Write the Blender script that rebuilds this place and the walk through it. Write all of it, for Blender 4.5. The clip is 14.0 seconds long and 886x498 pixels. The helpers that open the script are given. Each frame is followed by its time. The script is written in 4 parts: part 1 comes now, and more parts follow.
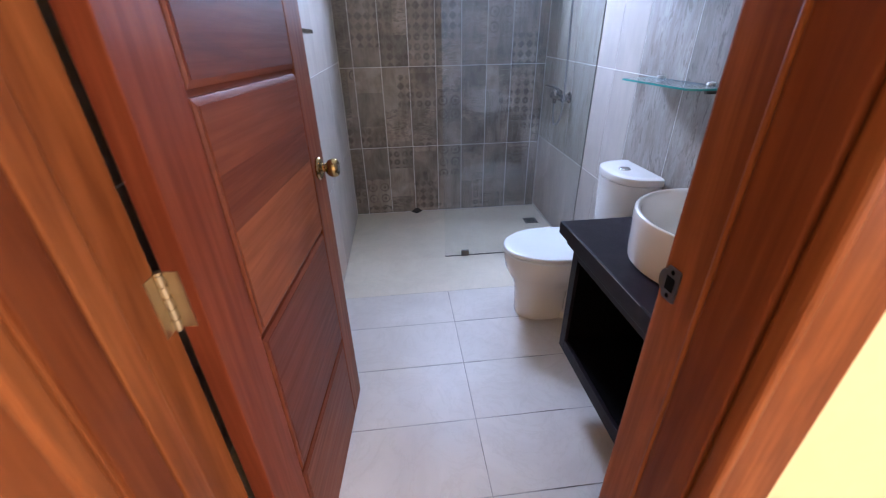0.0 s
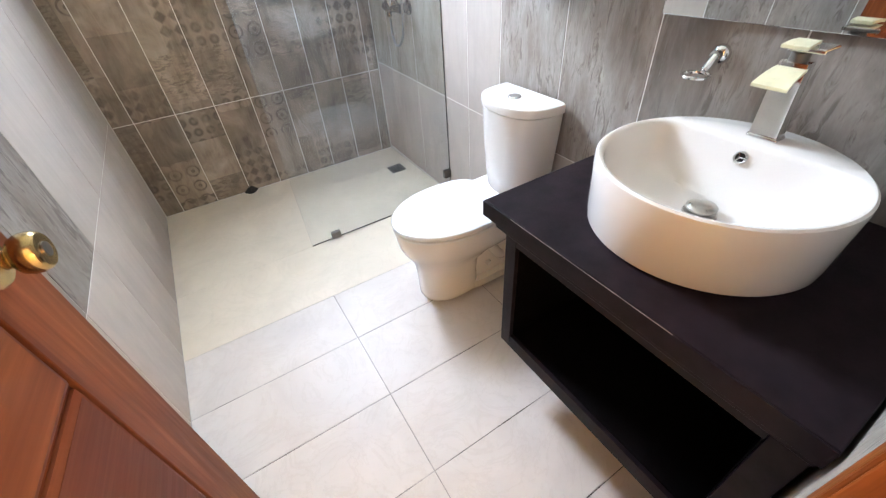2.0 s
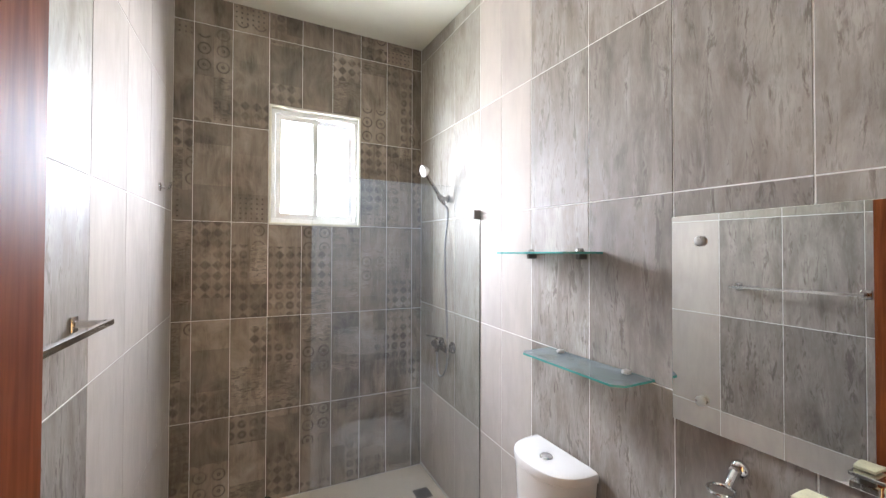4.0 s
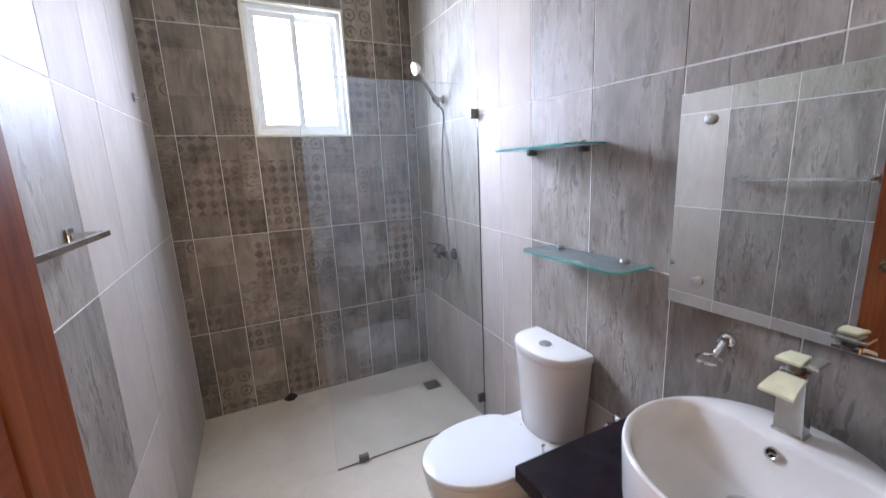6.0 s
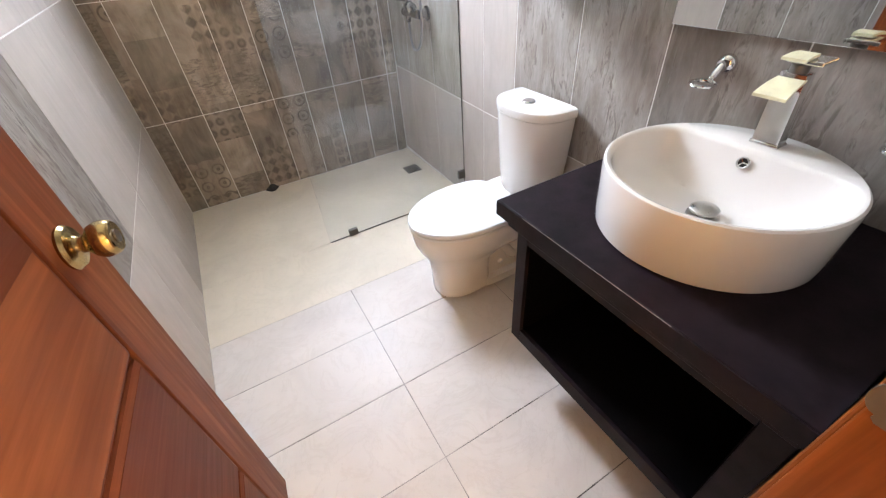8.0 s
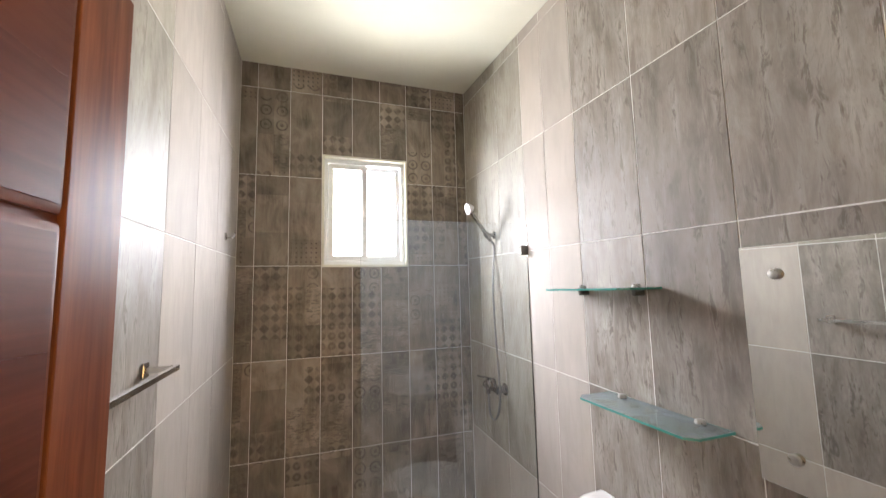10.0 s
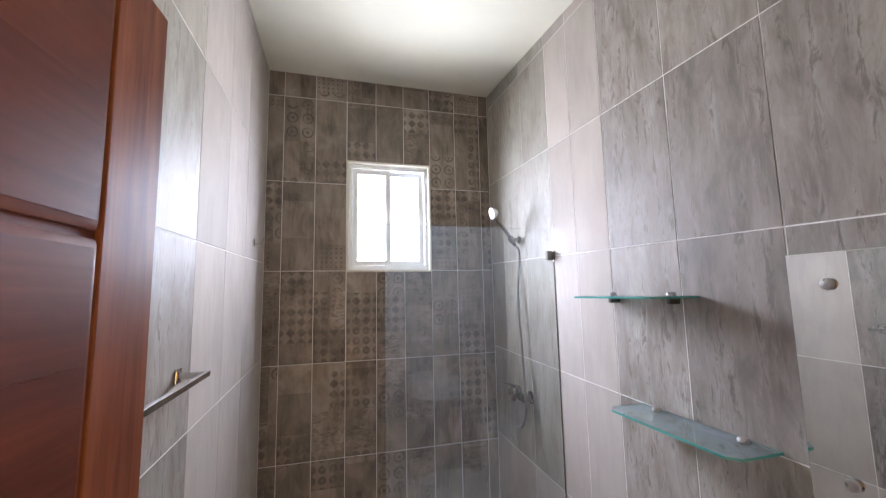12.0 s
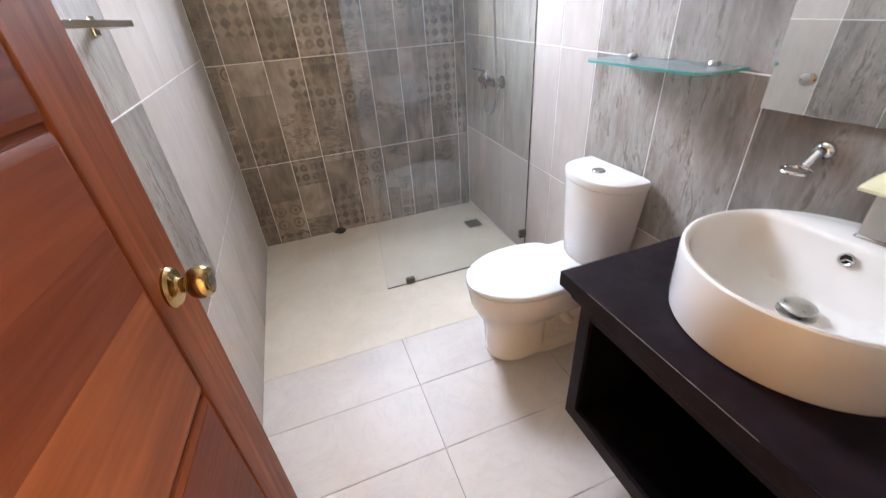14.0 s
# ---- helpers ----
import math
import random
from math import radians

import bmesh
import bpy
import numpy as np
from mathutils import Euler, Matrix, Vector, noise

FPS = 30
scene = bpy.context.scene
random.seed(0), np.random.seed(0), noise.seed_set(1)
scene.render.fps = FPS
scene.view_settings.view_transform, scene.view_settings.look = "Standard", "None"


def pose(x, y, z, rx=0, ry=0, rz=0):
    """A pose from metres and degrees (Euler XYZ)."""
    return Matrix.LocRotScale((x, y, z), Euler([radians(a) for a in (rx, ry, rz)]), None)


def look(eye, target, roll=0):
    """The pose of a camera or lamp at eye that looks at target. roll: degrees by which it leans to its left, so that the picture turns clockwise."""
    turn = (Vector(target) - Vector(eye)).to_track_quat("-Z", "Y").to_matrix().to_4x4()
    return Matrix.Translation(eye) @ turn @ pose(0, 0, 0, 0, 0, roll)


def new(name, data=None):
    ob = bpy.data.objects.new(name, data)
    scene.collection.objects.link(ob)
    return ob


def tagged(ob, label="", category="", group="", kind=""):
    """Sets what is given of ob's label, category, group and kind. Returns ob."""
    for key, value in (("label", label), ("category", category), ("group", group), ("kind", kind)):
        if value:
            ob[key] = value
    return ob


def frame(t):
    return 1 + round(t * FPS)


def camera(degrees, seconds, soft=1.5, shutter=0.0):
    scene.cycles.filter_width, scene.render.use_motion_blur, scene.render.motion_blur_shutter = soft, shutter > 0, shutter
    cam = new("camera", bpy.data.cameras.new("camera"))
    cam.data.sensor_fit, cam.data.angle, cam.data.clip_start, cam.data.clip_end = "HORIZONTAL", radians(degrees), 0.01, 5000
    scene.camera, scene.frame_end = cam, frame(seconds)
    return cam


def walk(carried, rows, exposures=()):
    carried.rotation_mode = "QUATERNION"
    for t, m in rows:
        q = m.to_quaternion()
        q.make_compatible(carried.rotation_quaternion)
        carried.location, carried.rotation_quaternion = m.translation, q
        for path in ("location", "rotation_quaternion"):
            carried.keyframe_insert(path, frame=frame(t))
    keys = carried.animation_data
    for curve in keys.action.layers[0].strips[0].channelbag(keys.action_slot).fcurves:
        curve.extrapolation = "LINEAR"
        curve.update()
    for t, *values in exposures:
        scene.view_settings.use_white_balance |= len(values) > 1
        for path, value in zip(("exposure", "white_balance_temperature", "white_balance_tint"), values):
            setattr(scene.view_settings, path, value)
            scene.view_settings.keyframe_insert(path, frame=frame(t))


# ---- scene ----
cam = camera(97.1, 14.0, 1.15, 0.18)
PATH = [
    (0, (-0.367, -0.26, 1.345), (-0.186, 1.496, 0.404), -1.1),
    (0.2, (-0.377, -0.124, 1.348), (-0.084, 1.602, 0.383), -2.3),
    (0.5, (-0.375, 0.043, 1.362), (0.092, 1.667, 0.292), -3.6),
    (1, (-0.327, 0.23, 1.311), (0.286, 1.649, 0.042), -5.3),
    (1.5, (-0.311, 0.296, 1.271), (0.363, 1.592, -0.095), -5.4),
    (2, (-0.316, 0.308, 1.3), (0.44, 1.658, 0.032), -4.6),
    (2.5, (-0.313, 0.301, 1.372), (0.53, 1.803, 0.355), -3.4),
    (3, (-0.324, 0.281, 1.434), (0.569, 1.933, 0.747), -1.8),
    (3.5, (-0.341, 0.262, 1.52), (0.552, 2.023, 1.198), -0.7),
    (3.7, (-0.345, 0.255, 1.548), (0.54, 2.041, 1.382), -0.2),
    (4.25, (-0.346, 0.248, 1.588), (0.51, 2.048, 1.749), 0.1),
    (4.75, (-0.338, 0.248, 1.599), (0.493, 2.047, 1.874), -0.1),
    (5.25, (-0.329, 0.252, 1.587), (0.498, 2.064, 1.771), -0.7),
    (5.8, (-0.327, 0.257, 1.544), (0.511, 2.063, 1.359), -1.6),
    (6, (-0.33, 0.265, 1.513), (0.514, 2.035, 1.121), -2.6),
    (6.5, (-0.337, 0.265, 1.421), (0.476, 1.894, 0.594), -4.1),
    (7, (-0.352, 0.263, 1.355), (0.395, 1.721, 0.208), -5.3),
    (7.2, (-0.348, 0.26, 1.327), (0.365, 1.66, 0.09), -5.6),
    (7.7, (-0.351, 0.261, 1.319), (0.335, 1.603, 0.004), -5.4),
    (8.2, (-0.351, 0.266, 1.349), (0.38, 1.709, 0.172), -4.4),
    (8.75, (-0.348, 0.27, 1.406), (0.448, 1.904, 0.57), -3.0),
    (9.3, (-0.342, 0.268, 1.47), (0.458, 2.06, 1.084), -2.2),
    (9.5, (-0.342, 0.266, 1.506), (0.419, 2.104, 1.298), -2.0),
    (10, (-0.324, 0.252, 1.596), (0.311, 2.138, 1.803), -1.4),
    (10.5, (-0.336, 0.233, 1.672), (0.218, 2.085, 2.183), -0.9),
    (11, (-0.347, 0.218, 1.689), (0.186, 2.05, 2.289), -0.8),
    (11.5, (-0.333, 0.24, 1.662), (0.199, 2.108, 2.136), -1.0),
    (12, (-0.331, 0.272, 1.613), (0.197, 2.188, 1.836), -1.2),
    (12.5, (-0.328, 0.291, 1.559), (0.163, 2.227, 1.472), -1.2),
    (13, (-0.336, 0.327, 1.482), (0.128, 2.229, 1.074), -1.3),
    (13.5, (-0.345, 0.366, 1.427), (0.118, 2.174, 0.708), -2.1),
    (14, (-0.362, 0.289, 1.366), (0.176, 1.909, 0.323), -4.3),
]
EXPOSURES = [(0.0, 0.0, 4800, 19), (0.5, 0.62, 4850, 12), (1.0, 0.88, 5450, 9), (1.5, 0.92, 5650, 11), (2.0, 0.92, 5650, 11), (2.5, 0.95, 5600, 11), (3.0, 0.72, 5700, 12), (3.7, 0.42, 6050, 15),
             (5.0, 0.1, 5900, 16), (5.8, 0.05, 5550, 17), (6.0, 0.08, 5450, 19), (6.5, 0.52, 5600, 17), (7.2, 0.78, 5800, 14), (9.3, 0.48, 6200, 16), (10.0, 0.08, 6450, 16), (11.0, -0.18, 6200, 18),
             (12.5, -0.08, 5700, 20), (13.5, 0.34, 5650, 18), (14.0, 0.62, 5800, 16)]
walk(cam, [(t, look(eye, target, roll)) for t, eye, target, roll in PATH], EXPOSURES)

# ---- plan, metres ----
XL, XR, YB, YF, ZC = -0.78, 0.80, 3.00, 0.235, 3.20    # bathroom: left, right, back, front faces and wall tops
DX0, DX1, DZ = -0.715, 0.035, 2.10                     # doorway: clear width and height
YO = 0.065                                             # outer face of the front wall (bedroom side)
WX0, WX1, WZ0, WZ1 = -0.262, 0.333, 1.768, 2.548       # window opening in the back wall
ROWS_Z = [-0.025, 0.575, 1.175, 1.775, 2.375, 2.975, 3.575]
ROWS_LEFT = [-0.03, 0.575, 1.183, 1.795, 2.445, 3.065, 3.70]   # the left wall's courses sit a little higher


def ceiling_z(x, y):
    """The bathroom ceiling falls a little towards the door on the right-hand side."""
    u, v = (x - XL) / (XR - XL), YB - y
    return 3.147 + (0.002 * v) * (1 - u) + (-0.012 - 0.075 * v) * u


# ---- light ----
world = bpy.data.worlds.new("world")
scene.world = world
world.use_nodes = True
wn = world.node_tree
bg = wn.nodes["Background"]
sky = wn.nodes.new("ShaderNodeTexSky")
sky.sky_type, sky.sun_disc = "NISHITA", False
sky.sun_elevation, sky.sun_rotation = radians(48), radians(240)
wn.links.new(sky.outputs[0], bg.inputs[0])
bg.inputs[1].default_value = 0.12


def area_lamp(name, m, sx, sy, power, colour, spread=180):
    data = bpy.data.lights.new(name, "AREA")
    data.shape, data.size, data.size_y, data.energy, data.color = "RECTANGLE", sx, sy, power, colour
    data.spread = radians(spread)
    ob = new(name, data)
    ob.matrix_world = m
    return ob


sun_data = bpy.data.lights.new("sun", "SUN")
sun_data.energy, sun_data.angle, sun_data.color = 3.0, radians(0.6), (1.0, 0.95, 0.88)
sun = new("sun", sun_data)
sun.matrix_world = look((0, 0, 6), (0.9, 0.5, 4.6))
# daylight in the bathroom window, warm light from an added, unseen bedroom opening
area_lamp("window_daylight", look((0.035, 3.195, 2.165), (0.035, 2.195, 1.78)), 0.56, 0.74, 72, (0.85, 0.92, 1.0), 158)
# light thrown up from the sunlit ground and greenery outside
area_lamp("window_ground_light", look((0.035, 3.205, 2.165), (0.035, 2.205, 2.40)), 0.56, 0.74, 11, (1.0, 0.93, 0.66), 110)
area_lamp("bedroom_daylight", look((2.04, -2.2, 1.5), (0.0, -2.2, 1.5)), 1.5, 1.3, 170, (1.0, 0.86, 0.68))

# ---- materials ----


class Nodes:
    """A small wrapper to write node materials briefly."""

    def __init__(self, name):
        self.mat = bpy.data.materials.new(name)
        self.mat.use_nodes = True
        self.tree = self.mat.node_tree
        self.bsdf = self.tree.nodes["Principled BSDF"]
        self.out = self.tree.nodes["Material Output"]

    def put(self, socket, value):
        if hasattr(value, "links"):
            self.tree.links.new(value, socket)
        else:
            socket.default_value = value

    def set(self, **values):
        for key, value in values.items():
            self.put(self.bsdf.inputs[key.replace("_", " ")], value)
        return self

    def coords(self, scale=(1, 1, 1), shift=None, kind="Object"):
        c = self.tree.nodes.new("ShaderNodeTexCoord")
        m = self.tree.nodes.new("ShaderNodeMapping")
        self.tree.links.new(c.outputs[kind], m.inputs[0])
        m.inputs["Scale"].default_value = scale
        if shift is not None:
            self.tree.links.new(shift, m.inputs["Location"])
        return m.outputs[0]

    def rand(self):
        return self.tree.nodes.new("ShaderNodeObjectInfo").outputs["Random"]

    def spread(self, value, amount=37.0):
        """A random number turned into a far shift of the coordinates."""
        n = self.tree.nodes.new("ShaderNodeTexWhiteNoise")
        n.noise_dimensions = "1D"
        self.put(n.inputs["W"], value)
        v = self.tree.nodes.new("ShaderNodeVectorMath")
        v.operation = "SCALE"
        self.tree.links.new(n.outputs["Color"], v.inputs[0])
        v.inputs["Scale"].default_value = amount
        return v.outputs[0]

    def noise(self, vec, scale=5.0, detail=5.0, rough=0.55, warp=0.0):
        n = self.tree.nodes.new("ShaderNodeTexNoise")
        self.put(n.inputs["Vector"], vec)
        n.inputs["Scale"].default_value, n.inputs["Detail"].default_value = scale, detail
        n.inputs["Roughness"].default_value, n.inputs["Distortion"].default_value = rough, warp
        return n.outputs["Fac"]

    def math(self, op, a, b=0.0, c=0.0):
        n = self.tree.nodes.new("ShaderNodeMath")
        n.operation = op
        for k, v in enumerate((a, b, c)):
            self.put(n.inputs[k], v)
        return n.outputs[0]

    def ramp(self, fac, *stops):
        n = self.tree.nodes.new("ShaderNodeValToRGB")
        self.put(n.inputs[0], fac)
        while len(n.color_ramp.elements) < len(stops):
            n.color_ramp.elements.new(0.5)
        for e, (p, c) in zip(n.color_ramp.elements, stops):
            e.position = p
            e.color = (*c, 1.0) if isinstance(c, tuple) else (c, c, c, 1.0)
        return n.outputs[0]

    def mix(self, fac, a, b, blend="MIX"):
        n = self.tree.nodes.new("ShaderNodeMix")
        n.data_type, n.blend_type = "RGBA", blend
        self.put(n.inputs[0], fac)
        for k, v in ((6, a), (7, b)):
            self.put(n.inputs[k], (*v, 1.0) if isinstance(v, tuple) else v)
        return n.outputs[2]

    def split(self, vec):
        n = self.tree.nodes.new("ShaderNodeSeparateXYZ")
        self.put(n.inputs[0], vec)
        return n.outputs

    def join(self, x, y, z):
        n = self.tree.nodes.new("ShaderNodeCombineXYZ")
        for k, v in enumerate((x, y, z)):
            self.put(n.inputs[k], v)
        return n.outputs[0]

    def bump(self, height, strength=0.2, distance=0.01):
        n = self.tree.nodes.new("ShaderNodeBump")
        n.inputs["Strength"].default_value, n.inputs["Distance"].default_value = strength, distance
        self.put(n.inputs["Height"], height)
        self.put(self.bsdf.inputs["Normal"], n.outputs[0])
        return self


def plain(name, colour, rough, metal=0.0, vary=0.06, scale=9.0, bump=0.0, coat=0.0, spec=0.5):
    """A nearly even surface: a faint mottling in colour and gloss, and fine relief."""
    n = Nodes(name)
    v = n.coords()
    a = n.noise(v, scale, 6)
    b = n.noise(v, scale * 14, 3)
    dark = tuple(c * (1 - 2 * vary) for c in colour)
    light = tuple(min(1.0, c * (1 + vary)) for c in colour)
    n.set(Base_Color=n.ramp(a, (0.3, dark), (0.7, light)), Metallic=metal, Coat_Weight=coat, Coat_Roughness=0.08, Specular_IOR_Level=spec)
    n.set(Roughness=n.ramp(b, (0.2, max(0.02, rough * 0.8)), (0.8, min(1.0, rough * 1.2))))
    if bump:
        n.bump(n.math("ADD", b, a), bump, 0.003)
    return n.mat


def streaked_tile(name, low, mid, high, pale, fleck):
    """Porcelain tile with upright cloudy streaks and scuffs like weathered wood or cement."""
    n = Nodes(name)
    r = n.rand()
    far = n.spread(r)
    broad = n.noise(n.coords((10, 10, 3.2), far), 1.0, 7, 0.64, 0.35)
    streak = n.noise(n.coords((32, 32, 4.5), far), 1.0, 7, 0.62, 0.35)
    flake = n.noise(n.coords((34, 34, 9), far), 1.0, 6, 0.68, 1.6)
    base = n.ramp(broad, (0.32, low), (0.5, mid), (0.68, high))
    base = n.mix(n.ramp(streak, (0.46, 0.0), (0.68, 0.5)), base, pale)
    base = n.mix(n.ramp(n.math("MULTIPLY", flake, streak), (0.280, 0.0), (0.36, 0.72)), base, fleck)
    fine = n.noise(n.coords((95, 95, 16), far), 1.0, 5, 0.7, 0.5)
    base = n.mix(n.ramp(n.math("MULTIPLY", fine, broad), (0.29, 0.0), (0.40, 0.5)), base, fleck)
    base = n.mix(n.ramp(fine, (0.60, 0.0), (0.74, 0.4)), base, pale)
    n.set(Base_Color=n.mix(1.0, base, n.ramp(r, (0.0, 0.76), (1.0, 1.08)), "MULTIPLY"))
    n.set(Roughness=n.ramp(broad, (0.2, 0.50), (0.8, 0.62)), Specular_IOR_Level=0.36)
    n.bump(streak, 0.05, 0.002)
    return n.mat


def pale_tile():
    """Plain pale greige tile with a soft satin glaze."""
    n = Nodes("pale_plain_tile")
    r = n.rand()
    far = n.spread(r)
    cloud = n.noise(n.coords((4, 4, 2), far), 1.0, 6, 0.6, 0.6)
    fine = n.noise(n.coords((26, 26, 5), far), 1.0, 5, 0.6, 0.6)
    base = n.ramp(cloud, (0.3, (0.415, 0.366, 0.320)), (0.7, (0.505, 0.452, 0.400)))
    base = n.mix(n.ramp(fine, (0.45, 0.0), (0.7, 0.3)), base, (0.36, 0.322, 0.285))
    n.set(Base_Color=n.mix(1.0, base, n.ramp(r, (0.0, 0.92), (1.0, 1.03)), "MULTIPLY"))
    n.set(Roughness=n.ramp(fine, (0.2, 0.54), (0.8, 0.64)), Specular_IOR_Level=0.07)
    n.bump(fine, 0.03, 0.001)
    return n.mat


def patchwork_tile():
    """Dark taupe patchwork tile: faded printed dots, diamonds, bars and rosettes in 10 cm fields over a cloudy ground."""
    n = Nodes("patchwork_tile")
    r = n.rand()
    far = n.spread(r)
    vec = n.coords()
    x, _, z = n.split(vec)
    # fields: two across the tile, of uneven rows up it
    fx = n.math("FLOOR", n.math("MULTIPLY", n.math("ADD", x, 0.1), 10.0))
    zz = n.math("MULTIPLY", n.math("ADD", z, n.math("MULTIPLY", r, 0.7)), 4.0)
    fz = n.math("FLOOR", zz)
    pick = n.tree.nodes.new("ShaderNodeTexWhiteNoise")
    pick.noise_dimensions = "3D"
    n.put(pick.inputs["Vector"], n.join(n.math("MULTIPLY", fx, n.math("GREATER_THAN", r, 0.72)), fz, n.math("MULTIPLY", r, 91.7)))
    kind = pick.outputs["Value"]
    px = n.math("MULTIPLY", x, 15.2)
    pz = n.math("MULTIPLY", z, 15.2)
    ux = n.math("SUBTRACT", n.math("FRACT", px), 0.5)
    uz = n.math("SUBTRACT", n.math("FRACT", pz), 0.5)
    rad = n.math("SQRT", n.math("ADD", n.math("MULTIPLY", ux, ux), n.math("MULTIPLY", uz, uz)))
    dots = n.math("MULTIPLY", n.ramp(rad, (0.30, 1.0), (0.46, 0.0)), n.ramp(rad, (0.08, 0.55), (0.24, 1.0)))
    man = n.math("ADD", n.math("ABSOLUTE", ux), n.math("ABSOLUTE", uz))
    diamonds = n.ramp(n.math("ADD", man, n.math("MULTIPLY", rad, 0.5)), (0.50, 1.0), (0.78, 0.0))
    rx = n.math("SUBTRACT", n.math("FRACT", n.math("MULTIPLY", x, 10.0)), 0.5)
    rz = n.math("SUBTRACT", n.math("FRACT", n.math("MULTIPLY", z, 10.0)), 0.5)
    big = n.math("SQRT", n.math("ADD", n.math("MULTIPLY", rx, rx), n.math("MULTIPLY", rz, rz)))
    rosette = n.math("MULTIPLY", n.ramp(n.math("SINE", n.math("MULTIPLY", big, 24.0)), (0.3, 0.2), (0.7, 1.0)), n.ramp(big, (0.38, 1.0), (0.48, 0.0)))
    # fine check: 2.5 cm squares in rows
    check = n.math("MULTIPLY", n.ramp(n.math("SINE", n.math("MULTIPLY", x, 200.0)), (0.35, 0.0), (0.65, 1.0)),
                   n.ramp(n.math("SINE", n.math("MULTIPLY", z, 200.0)), (0.35, 0.0), (0.65, 1.0)))
    smear = n.ramp(n.noise(n.coords((20, 20, 55), far), 1.0, 4, 0.6, 1.0), (0.45, 0.0), (0.60, 0.8))

    def chosen(lo, hi, shape):
        inside = n.math("MULTIPLY", n.math("GREATER_THAN", kind, lo), n.math("LESS_THAN", kind, hi))
        return n.math("MULTIPLY", inside, shape)

    print_ = chosen(0.40, 0.53, dots)
    for lo, hi, shape in ((0.53, 0.68, diamonds), (0.68, 0.76, rosette), (0.76, 0.82, check), (0.82, 1.0, smear)):
        print_ = n.math("ADD", print_, chosen(lo, hi, shape))
    fade = n.ramp(n.noise(n.coords((11, 11, 7), far), 1.0, 5, 0.65, 0.5), (0.30, 0.0), (0.58, 1.0))
    print_ = n.math("MULTIPLY", print_, fade)
    broad = n.noise(n.coords((7, 7, 4), far), 1.0, 6, 0.6, 0.6)
    streak = n.noise(n.coords((42, 42, 5), far), 1.0, 6, 0.6, 0.5)
    base = n.ramp(broad, (0.30, (0.112, 0.087, 0.064)), (0.52, (0.240, 0.198, 0.153)), (0.72, (0.40, 0.340, 0.272)))
    base = n.mix(n.ramp(streak, (0.42, 0.0), (0.66, 0.45)), base, (0.33, 0.28, 0.225))
    tint = n.mix(1.0, base, n.ramp(pick.outputs["Color"], (0.15, 0.78), (0.85, 1.20)), "MULTIPLY")
    base = n.mix(n.math("MULTIPLY", print_, 0.72), tint, (0.058, 0.044, 0.033))
    n.set(Base_Color=base, Roughness=n.ramp(streak, (0.2, 0.34), (0.8, 0.46)), Specular_IOR_Level=0.5)
    n.bump(n.math("ADD", streak, n.math("MULTIPLY", print_, -0.3)), 0.05, 0.002)
    return n.mat


def floor_tile(name, low, high, vein):
    n = Nodes(name)
    r = n.rand()
    far = n.spread(r)
    cloud = n.noise(n.coords((3.2, 3.2, 3.2), far), 1.0, 7, 0.6, 0.7)
    speck = n.noise(n.coords((70, 70, 70), far), 1.0, 3, 0.6)
    veins = n.noise(n.coords((5, 9, 5), far), 1.0, 8, 0.62, 1.8)
    base = n.ramp(cloud, (0.30, low), (0.70, high))
    base = n.mix(n.ramp(n.math("ABSOLUTE", n.math("SUBTRACT", veins, 0.5)), (0.0, 0.22), (0.03, 0.0)), base, vein)
    base = n.mix(n.ramp(speck, (0.60, 0.0), (0.78, 0.22)), base, vein)
    n.set(Base_Color=base, Roughness=n.ramp(cloud, (0.2, 0.34), (0.8, 0.46)), Specular_IOR_Level=0.25)
    n.bump(speck, 0.03, 0.001)
    return n.mat


def wood(name, dark, light, red, axis=2, rough=0.42, coat=0.0, tone=0.0):
    """Varnished hardwood with the grain along one axis."""
    n = Nodes(name)
    r = n.rand()
    far = n.spread(r)
    long = [1.0, 1.0, 1.0]
    wide, fine = [11.0] * 3, [75.0] * 3
    wide[axis], fine[axis] = 1.1, 3.0
    figure = n.noise(n.coords(tuple(wide), far), 1.0, 6, 0.55, 2.2)
    grain = n.noise(n.coords(tuple(fine), far), 1.0, 5, 0.6, 0.4)
    cloud = n.noise(n.coords(tuple(long), far), 2.0, 3, 0.5)
    base = n.ramp(figure, (0.30, dark), (0.52, light), (0.72, red))
    base = n.mix(n.ramp(grain, (0.40, 0.30), (0.60, 0.0)), base, tuple(c * 0.60 for c in dark))
    base = n.mix(n.ramp(cloud, (0.35, 0.25), (0.65, 0.0)), base, dark)
    base = n.mix(n.ramp(r, (0.0, 0.0), (1.0, tone)), base, tuple(c * 1.25 for c in red))
    n.set(Base_Color=base, Roughness=n.ramp(grain, (0.3, rough * 1.2), (0.7, rough * 0.9)), Coat_Weight=coat, Coat_Roughness=0.25, Specular_IOR_Level=0.1)
    n.bump(grain, 0.06, 0.001)
    return n.mat


def metal(name, colour, rough, scale=30.0):
    n = Nodes(name)
    s = n.noise(n.coords((scale, scale, scale)), 1.0, 4, 0.6)
    n.set(Base_Color=n.ramp(s, (0.2, tuple(c * 0.86 for c in colour)), (0.8, colour)), Metallic=1.0)
    n.set(Roughness=n.ramp(s, (0.25, rough * 0.7), (0.75, rough * 1.5)))
    return n.mat


